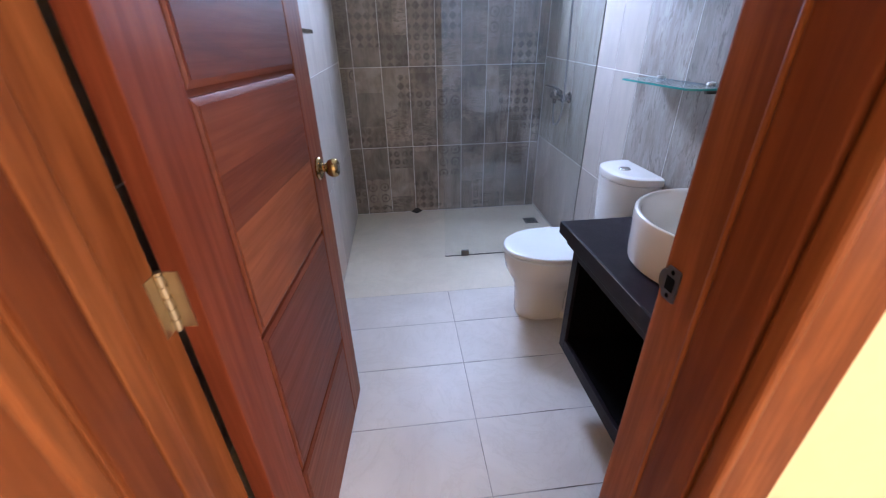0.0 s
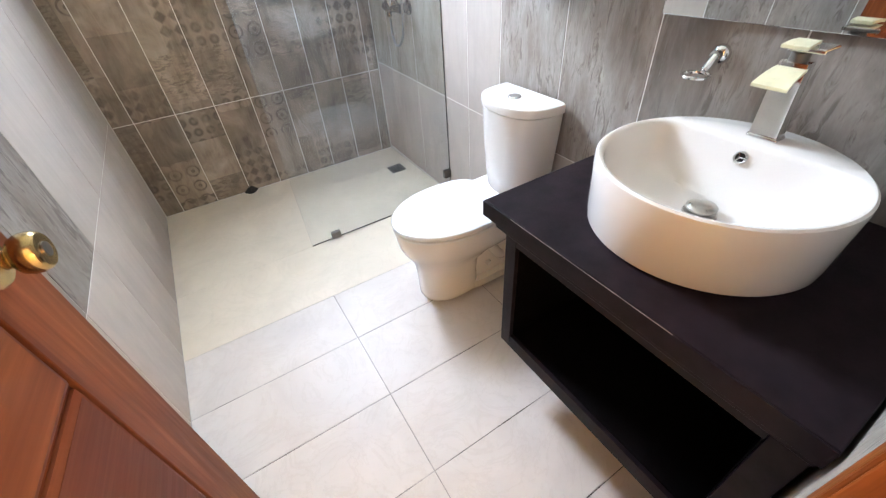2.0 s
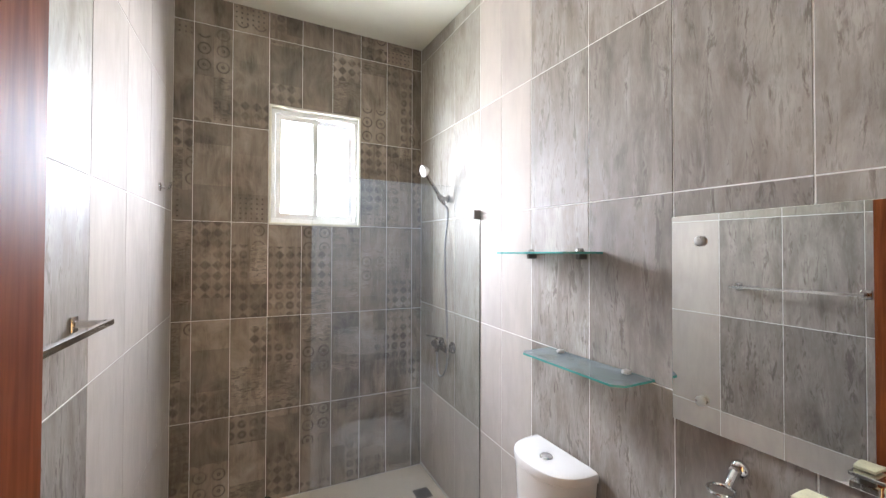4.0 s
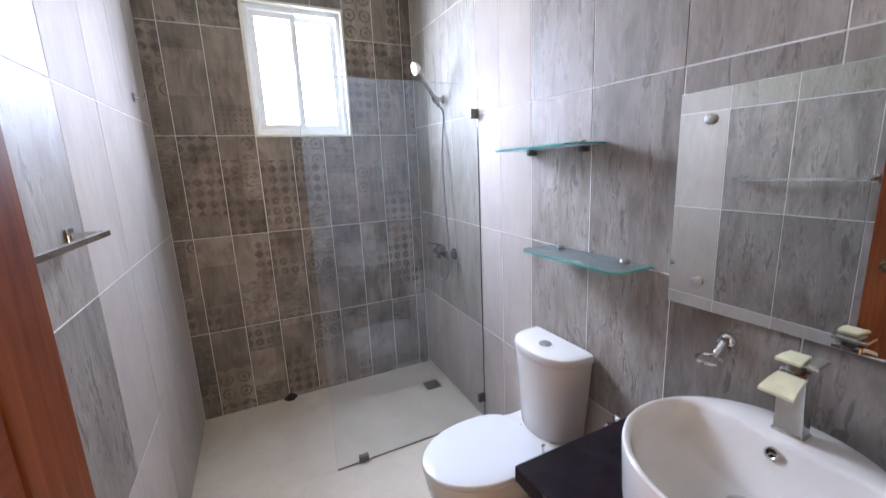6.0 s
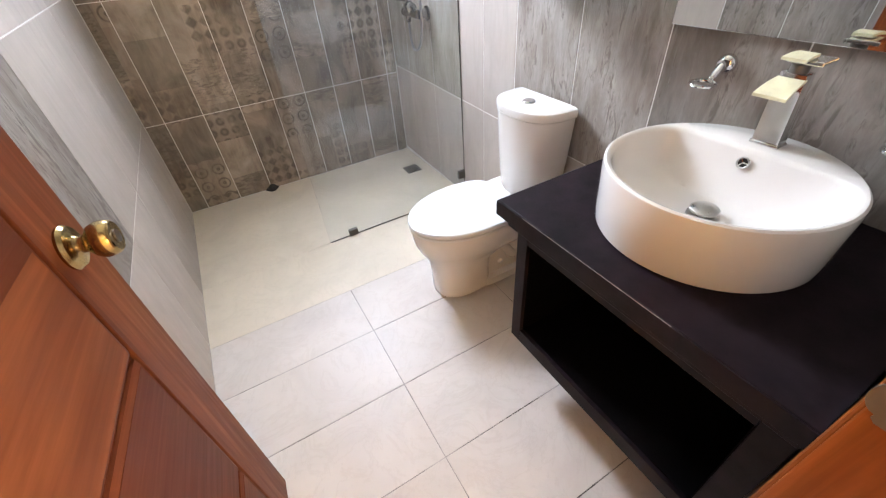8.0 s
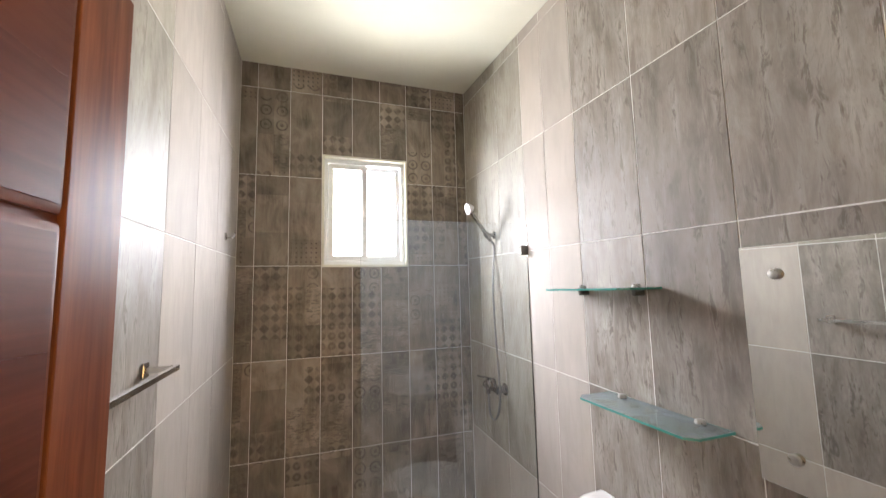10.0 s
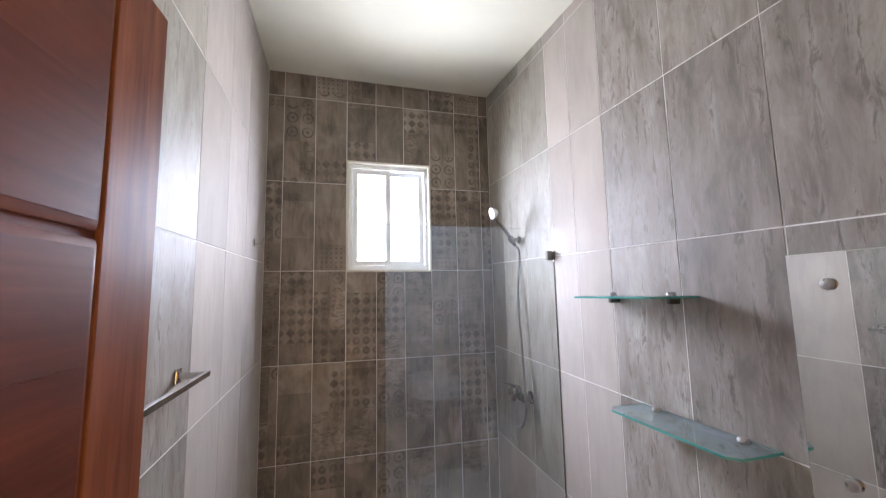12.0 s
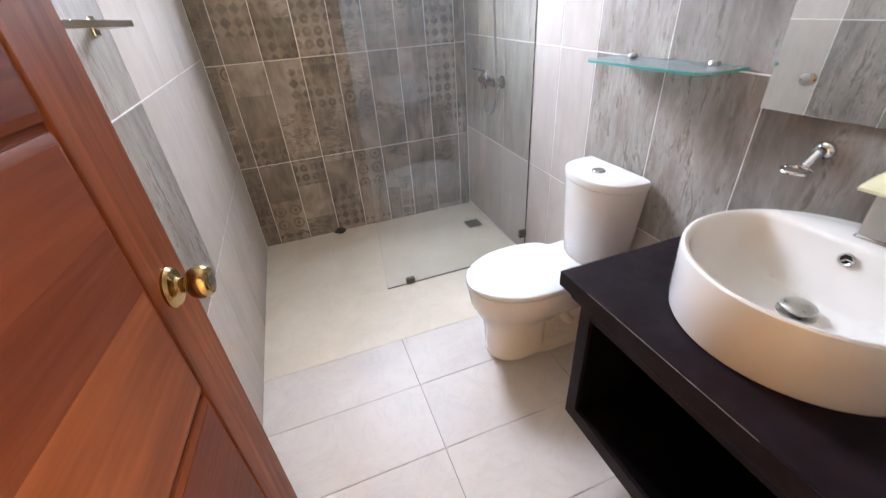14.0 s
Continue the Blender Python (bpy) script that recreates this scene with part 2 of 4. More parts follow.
def glass(name, tint, dust_haze=0.0, rough=0.0):
    """Clear sheet glass; a dusty dried-water film with bluish reflected haze painted in."""
    n = Nodes(name)
    n.set(Base_Color=(*tint, 1.0), Transmission_Weight=1.0, Roughness=rough, IOR=1.48)
    if dust_haze:
        film = n.tree.nodes.new("ShaderNodeBsdfTranslucent")
        # bluish film colour stands in for haze reflected in the glass
        film.inputs[0].default_value = (0.74, 0.84, 0.93, 1.0)
        both = n.tree.nodes.new("ShaderNodeMixShader")
        a = n.noise(n.coords((3, 3, 1.3)), 1.0, 6, 0.62, 0.6)
        n.put(both.inputs[0], n.ramp(a, (0.30, dust_haze * 0.5), (0.72, dust_haze * 1.5)))
        n.tree.links.new(n.bsdf.outputs[0], both.inputs[1])
        n.tree.links.new(film.outputs[0], both.inputs[2])
        n.tree.links.new(both.outputs[0], n.out.inputs[0])
    return n.mat


M_GREY = streaked_tile("grey_streaked_tile", (0.178, 0.147, 0.120), (0.285, 0.248, 0.213), (0.415, 0.374, 0.330), (0.435, 0.394, 0.350), (0.128, 0.100, 0.079))
# beige shower tile; also a lighter copy for the sheen on the left wall
M_BEIGE_SHEEN = streaked_tile("beige_sheen_streaked_tile", (0.250, 0.220, 0.170), (0.365, 0.330, 0.268), (0.465, 0.430, 0.360), (0.455, 0.42, 0.35), (0.23, 0.195, 0.15))
M_PALE, M_PATCH = pale_tile(), patchwork_tile()
M_FLOOR = floor_tile("floor_tile", (0.545, 0.488, 0.438), (0.640, 0.585, 0.530), (0.45, 0.385, 0.325))
M_SHOWER = floor_tile("shower_floor_tile", (0.575, 0.505, 0.395), (0.67, 0.59, 0.470), (0.50, 0.43, 0.33))
M_GROUT = plain("light_grout", (0.78, 0.76, 0.72), 0.85, bump=0.2, scale=25)
M_FGROUT = plain("floor_grout", (0.40, 0.365, 0.33), 0.9, vary=0.4, bump=0.2, scale=7)
M_PLASTER = plain("white_ceiling_paint", (0.76, 0.74, 0.625), 0.8, vary=0.03, scale=2.0, bump=0.08)
M_YELLOW = plain("yellow_wall_paint", (0.84, 0.64, 0.32), 0.75, vary=0.03, scale=2.0, bump=0.1)
M_MED = plain("white_plaster", (0.80, 0.78, 0.73), 0.6, vary=0.03, scale=12.0, bump=0.06)
M_PORC = plain("white_porcelain", (0.77, 0.735, 0.69), 0.10, vary=0.012, scale=3.0, coat=0.5)
M_SEAT = plain("white_plastic", (0.77, 0.77, 0.765), 0.20, vary=0.012, scale=3.0)
M_WENGE = plain("dark_stained_wood", (0.0150, 0.0095, 0.0118), 0.42, vary=0.25, scale=16.0, bump=0.04, spec=0.08)
# near-black that stands in for the shade inside the open cabinet
M_INNER_SHADE = plain("cabinet_inner_shade", (0.0025, 0.002, 0.0022), 0.8, vary=0.2, scale=14.0, spec=0.05)
M_WORN = plain("rubbed_wood_edge", (0.24, 0.20, 0.185), 0.5, vary=0.3, scale=40)
M_CHROME = metal("chrome", (0.78, 0.78, 0.78), 0.09)
# dark reflections on the shower fittings, put into a dimmer chrome colour
M_DIMCHROME = metal("darkened_chrome", (0.47, 0.47, 0.47), 0.10)
M_STEEL = metal("brushed_steel", (0.56, 0.54, 0.51), 0.30, 60)
M_BRASS = metal("aged_brass", (0.45, 0.32, 0.135), 0.20, 22)
M_HINGE = metal("dull_brass", (0.50, 0.41, 0.25), 0.36, 40)
M_DARKM = metal("dark_metal", (0.19, 0.17, 0.15), 0.4, 40)
M_WFRAME = plain("white_window_frame", (0.82, 0.82, 0.80), 0.35, vary=0.02, scale=6.0)
M_GLASS = glass("shower_glass", (0.965, 0.985, 0.990), 0.009)
M_PANE = glass("window_glass", (0.97, 0.98, 0.98), 0.0)
M_SHELF = glass("shelf_glass", (0.74, 0.92, 0.90), 0.28)
M_EDGE = plain("green_glass_edge", (0.085, 0.36, 0.31), 0.12, vary=0.1)
M_MIRROR = metal("mirror_silver", (0.86, 0.88, 0.87), 0.012, 3)
M_DOOR_H = wood("door_panel_wood", (0.070, 0.0155, 0.0052), (0.105, 0.0250, 0.0085), (0.148, 0.041, 0.0140), 0, tone=0.4)
M_DOOR_V = wood("door_stile_wood", (0.115, 0.029, 0.0105), (0.185, 0.054, 0.0185), (0.250, 0.085, 0.031), 2)
M_DOOR_S = wood("door_hinge_stile_wood", (0.100, 0.0200, 0.0060), (0.150, 0.0330, 0.0095), (0.200, 0.052, 0.0150), 2)
M_JAMB = wood("jamb_wood", (0.145, 0.038, 0.0072), (0.235, 0.069, 0.0130), (0.315, 0.104, 0.022), 2, 0.42)
M_STOP = wood("stop_board_wood", (0.090, 0.0205, 0.0042), (0.145, 0.0355, 0.0064), (0.190, 0.051, 0.0095), 2, 0.42)
M_DOOR_D = wood("dark_panel_wood", (0.058, 0.0130, 0.0055), (0.088, 0.0205, 0.0082), (0.120, 0.031, 0.0125), 0, tone=0.3)
M_DOOR_L = wood("light_panel_wood", (0.085, 0.0205, 0.0065), (0.152, 0.042, 0.0130), (0.220, 0.068, 0.0215), 0, tone=0.3)
M_FILM = plain("yellowed_film", (0.76, 0.72, 0.48), 0.3, vary=0.08, scale=30)
M_HOSE = metal("hose_steel", (0.33, 0.33, 0.33), 0.34, 80)
# black that stands in for shade in the strike and screw holes
M_HOLE = plain("recess_shade", (0.005, 0.0045, 0.004), 0.9, vary=0.3, scale=60, spec=0.05)
M_DIRT = plain("joint_dirt", (0.115, 0.095, 0.078), 0.9, vary=0.4, scale=50)
M_BLACK = plain("rough_black", (0.03, 0.026, 0.023), 0.9, vary=0.3, scale=60, bump=0.3)
M_OUT = plain("outdoor_ground", (0.22, 0.20, 0.16), 0.9, vary=0.2, scale=1.0)
M_BFLOOR = floor_tile("bedroom_floor_tile", (0.52, 0.46, 0.38), (0.62, 0.56, 0.48), (0.44, 0.38, 0.32))

# ---- building helpers ----


def mesh_of(bm, name, material, smooth=True):
    smooth = smooth and bm not in FLAT
    FLAT.discard(bm)
    bmesh.ops.recalc_face_normals(bm, faces=bm.faces)
    me = bpy.data.meshes.new(name)
    bm.to_mesh(me)
    bm.free()
    me.materials.append(material)
    if smooth:
        me.shade_smooth()
        me.set_sharp_from_angle(angle=radians(35))
    return me


def part(name, bm, material, parent=None, label="", smooth=True):
    """One mesh object out of a bmesh, under a thing or a part."""
    ob = new(name, mesh_of(bm, name, material, smooth))
    if parent is not None:
        ob.parent = parent
        ob.matrix_parent_inverse = Matrix.Translation(-root_place(parent))
    return tagged(ob, label)


PLACES = {}


def root_place(ob):
    return PLACES.get(ob.name, Vector((0, 0, 0)))


def thing(name, at, label, category, group="", kind=""):
    """An Empty at the base of a thing; its parts are built in world metres."""
    ob = new(name)
    ob.empty_display_size = 0.05
    ob.location = at
    PLACES[ob.name] = Vector(at)
    return tagged(ob, label, category, group, kind)


def box(bm, x0, x1, y0, y1, z0, z1, bevel=0.0, seg=2):
    """An upright box, with rounded edges if bevel is given."""
    made = bmesh.ops.create_cube(bm, size=1.0, matrix=Matrix.Translation(((x0 + x1) / 2, (y0 + y1) / 2, (z0 + z1) / 2))
                                 @ Matrix.Diagonal((x1 - x0, y1 - y0, z1 - z0, 1)))
    if bevel:
        edges = list({e for v in made["verts"] for e in v.link_edges})
        bmesh.ops.bevel(bm, geom=edges, offset=bevel, segments=seg, profile=0.5, affect="EDGES")
    return bm


FLAT = set()


def boxes(*rows, bevel=0.0):
    bm = bmesh.new()
    FLAT.add(bm)
    for r in rows:
        box(bm, *r, bevel=bevel)
    return bm


def loft(bm, rings, cap=True):
    """Skin over rings of equal length."""
    made = [[bm.verts.new(p) for p in ring] for ring in rings]
    for a, b in zip(made, made[1:]):
        for k in range(len(a)):
            bm.faces.new((a[k], a[(k + 1) % len(a)], b[(k + 1) % len(a)], b[k]))
    if cap:
        bm.faces.new(made[0][::-1])
        bm.faces.new(made[-1])
    return bm


def lathe(bm, profile, m=Matrix.Identity(4), n=32, cap=True):
    """A turned shape: profile of (radius, height) about the z axis of m."""
    rings = []
    for r, h in profile:
        rings.append([m @ Vector((max(r, 1e-4) * math.cos(2 * math.pi * k / n), max(r, 1e-4) * math.sin(2 * math.pi * k / n), h)) for k in range(n)])
    return loft(bm, rings, cap)


def axis_at(origin, direction):
    """A matrix whose z axis points along direction."""
    return Matrix.Translation(origin) @ Vector(direction).to_track_quat("Z", "Y").to_matrix().to_4x4()


def tube(bm, points, r, n=10):
    """A round bar or hose along points."""
    pts = [Vector(p) for p in points]
    rings = []
    side = None
    for k, p in enumerate(pts):
        d = (pts[min(k + 1, len(pts) - 1)] - pts[max(k - 1, 0)]).normalized()
        if side is None:
            side = d.orthogonal().normalized()
        side = (side - d * side.dot(d)).normalized()
        up = d.cross(side)
        rings.append([p + r * (math.cos(2 * math.pi * i / n) * side + math.sin(2 * math.pi * i / n) * up) for i in range(n)])
    return loft(bm, rings)


def curve_points(keys, steps=10):
    """A smooth line through the keys (Catmull-Rom)."""
    p = [Vector(k) for k in keys]
    p = [p[0] * 2 - p[1]] + p + [p[-1] * 2 - p[-2]]
    out = []
    for a, b, c, d in zip(p, p[1:], p[2:], p[3:]):
        for k in range(steps):
            t = k / steps
            out.append(0.5 * ((2 * b) + (c - a) * t + (2 * a - 5 * b + 4 * c - d) * t * t + (3 * b - a - 3 * c + d) * t ** 3))
    return out + [p[-2]]


def egg(xf, xb, hw, yc, z, n=48, square=2.6, blunt=2.0):
    """A rounded outline, narrow end towards the smaller x."""
    mid = xf + (xb - xf) * 0.55
    pts = []
    for k in range(n):
        a = 2 * math.pi * k / n
        c, s = math.cos(a), math.sin(a)
        e = square if c > 0 else blunt
        x = mid + (xb - mid if c > 0 else mid - xf) * math.copysign(abs(c) ** (2 / e), c)
        pts.append((x, yc + hw * math.copysign(abs(s) ** (2 / e), s), z))
    return pts


def structure(name, bm, material, label, category, smooth=False):
    return tagged(part(name, bm, material, None, label, smooth), "", category, "", "structure")

# ---- large structure ----


T = 0.0016     # how far the joints lie back from the tile faces
TD = 0.008     # tile thickness
bm = boxes((XL - 0.15, WX0, YB + T, YB + 0.22, -0.1, ZC), (WX1, XR + 0.15, YB + T, YB + 0.22, -0.1, ZC),
           (WX0, WX1, YB + T, YB + 0.22, -0.1, WZ0), (WX0, WX1, YB + T, YB + 0.22, WZ1, ZC))
wall_back = structure("wall_back", bm, M_GROUT, "shower end wall with dark patchwork tiles", "wall")
wall_right = structure("wall_right", boxes((XR + T, XR + 0.15, YO, YB + T, -0.1, ZC)), M_GROUT, "side wall of grey streaked tiles", "wall")
wall_left = structure("wall_left", boxes((XL - 0.15, XL - T, YO, YB + T, -0.1, ZC)), M_GROUT, "side wall of grey streaked tiles behind the door", "wall")
FX0, FX1 = DX0 - 0.035, DX1 + 0.035   # rough opening for the lining
wall_front = structure("wall_front", boxes((XL - T, FX0, YO + 0.008, YF - T, -0.1, ZC), (FX1, XR + T, YO + 0.008, YF - T, -0.1, ZC),
                                            (FX0, FX1, YO + 0.008, YF - T, DZ + 0.035, ZC)), M_GROUT, "door wall tiled inside in grey", "wall")
floor = structure("floor", boxes((XL - T, XR + T, YF - 0.2, YB + T, -0.12, -0.0013)), M_FGROUT, "bathroom floor of pale beige tiles", "floor")


def build_ceiling():
    bm = bmesh.new()
    xs = [XL - 0.15 + (XR - XL + 0.30) * k / 12 for k in range(13)]
    ys = [YO + 0.012 + (YB + 0.20 - YO) * k / 16 for k in range(17)]
    low = [[bm.verts.new((x, y, ceiling_z(x, y))) for y in ys] for x in xs]
    for a, b in zip(low, low[1:]):
        for k in range(16):
            bm.faces.new((a[k], a[k + 1], b[k + 1], b[k]))
    made = bmesh.ops.extrude_face_region(bm, geom=list(bm.faces))
    for v in made["geom"]:
        if isinstance(v, bmesh.types.BMVert):
            v.co.z = ZC + 0.12
    return structure("ceiling", bm, M_PLASTER, "plain white painted ceiling", "ceiling")


ceiling = build_ceiling()
# bedroom behind the camera, in plain yellow paint; unseen past the doorway wall
BX0, BX1, BY = -2.3, 1.9, -3.2
structure("wall_bedroom_1", boxes((BX0, FX0, YO - 0.012, YO + 0.008, 0, ZC), (FX1, BX1, YO - 0.012, YO + 0.008, 0, ZC),
                                  (FX0, FX1, YO - 0.012, YO + 0.008, DZ + 0.035, ZC)), M_YELLOW, "warm yellow painted wall round the doorway", "wall")
structure("wall_bedroom_2", boxes((BX0 - 0.15, BX0, BY, YO, -0.1, ZC)), M_YELLOW, "warm yellow painted bedroom wall", "wall")
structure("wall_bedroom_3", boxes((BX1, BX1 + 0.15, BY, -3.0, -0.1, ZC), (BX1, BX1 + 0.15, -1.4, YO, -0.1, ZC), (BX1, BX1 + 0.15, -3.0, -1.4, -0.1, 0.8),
                                  (BX1, BX1 + 0.15, -3.0, -1.4, 2.2, ZC)), M_YELLOW, "unseen yellow bedroom wall with an opening added for the lamp", "wall")
structure("wall_bedroom_4", boxes((BX0, BX1, BY - 0.15, BY, -0.1, ZC)), M_YELLOW, "warm yellow painted bedroom wall", "wall")
structure("floor_bedroom", boxes((BX0 - 0.15, BX1 + 0.15, BY - 0.15, YF - 0.2, -0.12, 0.0)), M_BFLOOR, "pale tiled bedroom floor", "floor")
structure("ceiling_bedroom", boxes((BX0 - 0.15, BX1 + 0.15, BY - 0.15, YO, ZC, ZC + 0.12)), M_PLASTER, "white painted bedroom ceiling", "ceiling")
bm = bmesh.new()
bmesh.ops.create_grid(bm, x_segments=2, y_segments=2, size=400, matrix=Matrix.Translation((0, 0, -0.14)))
structure("ground", bm, M_OUT, "dry ground outside the house", "ground")

# ---- window ----


def build_window():
    w = thing("window_1", ((WX0 + WX1) / 2, YB, WZ0), "small white sliding window, closed, blown out by daylight", "window", kind="structure")
    y0, y1 = YB + 0.035, YB + 0.095
    lip = boxes((WX0, WX1, YB - 0.004, YB + 0.10, WZ0, WZ0 + 0.014), (WX0, WX1, YB - 0.004, YB + 0.10, WZ1 - 0.014, WZ1),
                (WX0, WX0 + 0.014, YB - 0.004, YB + 0.10, WZ0 + 0.014, WZ1 - 0.014), (WX1 - 0.014, WX1, YB - 0.004, YB + 0.10, WZ0 + 0.014, WZ1 - 0.014), bevel=0.002)
    part("reveal", lip, M_PLASTER, w)
    a, b = WX0 + 0.016, WX1 - 0.016
    c, d = WZ0 + 0.016, WZ1 - 0.016
    part("window_frame", boxes((a, b, y0, y1, c, c + 0.028), (a, b, y0, y1, d - 0.028, d), (a, a + 0.024, y0, y1, c + 0.028, d - 0.028),
                               (b - 0.024, b, y0, y1, c + 0.028, d - 0.028), bevel=0.002), M_WFRAME, w)
    mid = (a + b) / 2 - 0.01
    for x0, x1, ys in ((a + 0.026, mid + 0.022, y0 + 0.008), (mid - 0.018, b - 0.026, y0 + 0.032)):
        z0, z1 = c + 0.03, d - 0.03
        s = part("sash", boxes((x0, x1, ys, ys + 0.022, z0, z0 + 0.034), (x0, x1, ys, ys + 0.022, z1 - 0.034, z1), (x0, x0 + 0.034, ys, ys + 0.022, z0 + 0.034, z1 - 0.034),
                               (x1 - 0.034, x1, ys, ys + 0.022, z0 + 0.034, z1 - 0.034), bevel=0.002), M_WFRAME, w)
        p = part("pane", boxes((x0 + 0.03, x1 - 0.03, ys + 0.008, ys + 0.013, z0 + 0.03, z1 - 0.03)), M_PANE, s)
        p.visible_shadow = False
    part("latch", boxes((mid - 0.008, mid + 0.012, y0 - 0.008, y0 + 0.008, WZ0 + 0.36, WZ0 + 0.44), bevel=0.004), M_WFRAME, w)


build_window()

# ---- door lining and door ----


def build_lining():
    f = thing("door_frame", ((DX0 + DX1) / 2, YO, 0), "varnished reddish hardwood door lining with moulded casings", "door frame", kind="structure")
    for sx, x, out in ((1, DX1, FX1), (-1, DX0, FX0)):
        rebate = x + sx * (0.013 if sx > 0 else 0.003)
        a, b = sorted((rebate, out - sx * 0.001))
        part("jamb", boxes((a, b, YO - 0.012, YF + 0.008, 0, DZ + 0.034), bevel=0.002), M_JAMB, f)
        # flat stop board towards the bedroom, then a narrow rounded bead before the rebate
        edge = 0.140 if sx > 0 else 0.117
        a, b = sorted((x, rebate))
        part("door_stop", boxes((a, b, YO - 0.008, edge, 0, DZ), bevel=0.003), M_STOP, f, "dark figured wooden stop board")
        a, b = sorted((x - sx * 0.002, rebate))
        part("bead", boxes((a, b, edge + 0.0005, edge + (0.010 if sx > 0 else 0.046), 0, DZ), bevel=0.004), M_JAMB, f)
        # casing on the bedroom side: flat board with a raised inner bead
        a, b = sorted((x + sx * 0.012, x + sx * 0.122))
        part("casing", boxes((a, b, YO - 0.032, YO - 0.013, 0, DZ + 0.14), bevel=0.004), M_JAMB, f)
        a, b = sorted((x + sx * 0.006, x + sx * 0.024))
        part("casing_bead", boxes((a, b, YO - 0.040, YO - 0.010, 0, DZ + 0.02), bevel=0.006), M_JAMB, f)
        # narrow cover strip on the bathroom side
        a, b = sorted((x + sx * 0.014, x + sx * 0.045))
        part("cover_strip", boxes((a, b, YF + 0.001, YF + 0.012, 0, DZ + 0.04), bevel=0.003), M_JAMB, f)
    part("head", boxes((DX0 - 0.013, DX1 + 0.013, YO - 0.012, YF + 0.008, DZ, DZ + 0.034), bevel=0.002), M_JAMB, f)
    part("casing_head", boxes((DX0 - 0.012, DX1 + 0.012, YO - 0.032, YO - 0.013, DZ + 0.012, DZ + 0.14), bevel=0.004), M_JAMB, f)
    # strike plate with a rounded lip towards the bathroom
    zc, y0, y1 = 0.996, YF - 0.031, YF + 0.001
    ring = [(y0, zc - 0.026), (y0 + 0.003, zc - 0.029), (y1 - 0.004, zc - 0.029), (y1, zc - 0.025)]
    ring += [(y1 + 0.013 * math.cos(u), zc + 0.020 * math.sin(u)) for u in [radians(-90 + 18 * k) for k in range(11)]]
    ring += [(y1, zc + 0.025), (y1 - 0.004, zc + 0.029), (y0 + 0.003, zc + 0.029), (y0, zc + 0.026)]
    plate = part("strike_plate", loft(bmesh.new(), [[(DX1 + x, y, z) for y, z in ring] for x in (0.0125, 0.0098)]), M_DARKM, f, "dull steel strike plate")
    # a black block on the plate paints the darkness of the latch hole
    part("strike_hole", boxes((DX1 + 0.0088, DX1 + 0.010, YF - 0.023, YF - 0.004, zc - 0.012, zc + 0.012), bevel=0.0005), M_HOLE, plate)
    for sz in (-1, 1):
        part("screw", lathe(bmesh.new(), [(0.0, 0.0014), (0.003, 0.0014), (0.0042, 0.0)], axis_at((DX1 + 0.0097, YF - 0.014, zc + sz * 0.021), (-1, 0, 0)), 12), M_HOLE, plate)


build_lining()

DOOR_ANGLE = math.atan(0.082)     # how far the open leaf stands off the side wall's direction
DOOR_M = Matrix.Translation((DX0 + 0.043, YF + 0.010, 0)) @ Matrix.Rotation(math.pi / 2 - DOOR_ANGLE, 4, "Z")
DW, DT, DH = 0.750, 0.040, 2.085


def door_part(name, bm, material, parent, label=""):
    """A part in the door's own measure: x along the leaf from the hinge, y = 0 the room-side face (y grows to the wall)."""
    bmesh.ops.transform(bm, matrix=DOOR_M, verts=bm.verts)
    ob = part(name, bm, material, parent, label)
    return ob


def wood_local(ob):
    """Turn a mesh built in place so that its own axes follow the leaf."""
    ob.data.transform(DOOR_M.inverted())
    ob.matrix_basis = DOOR_M
    return ob


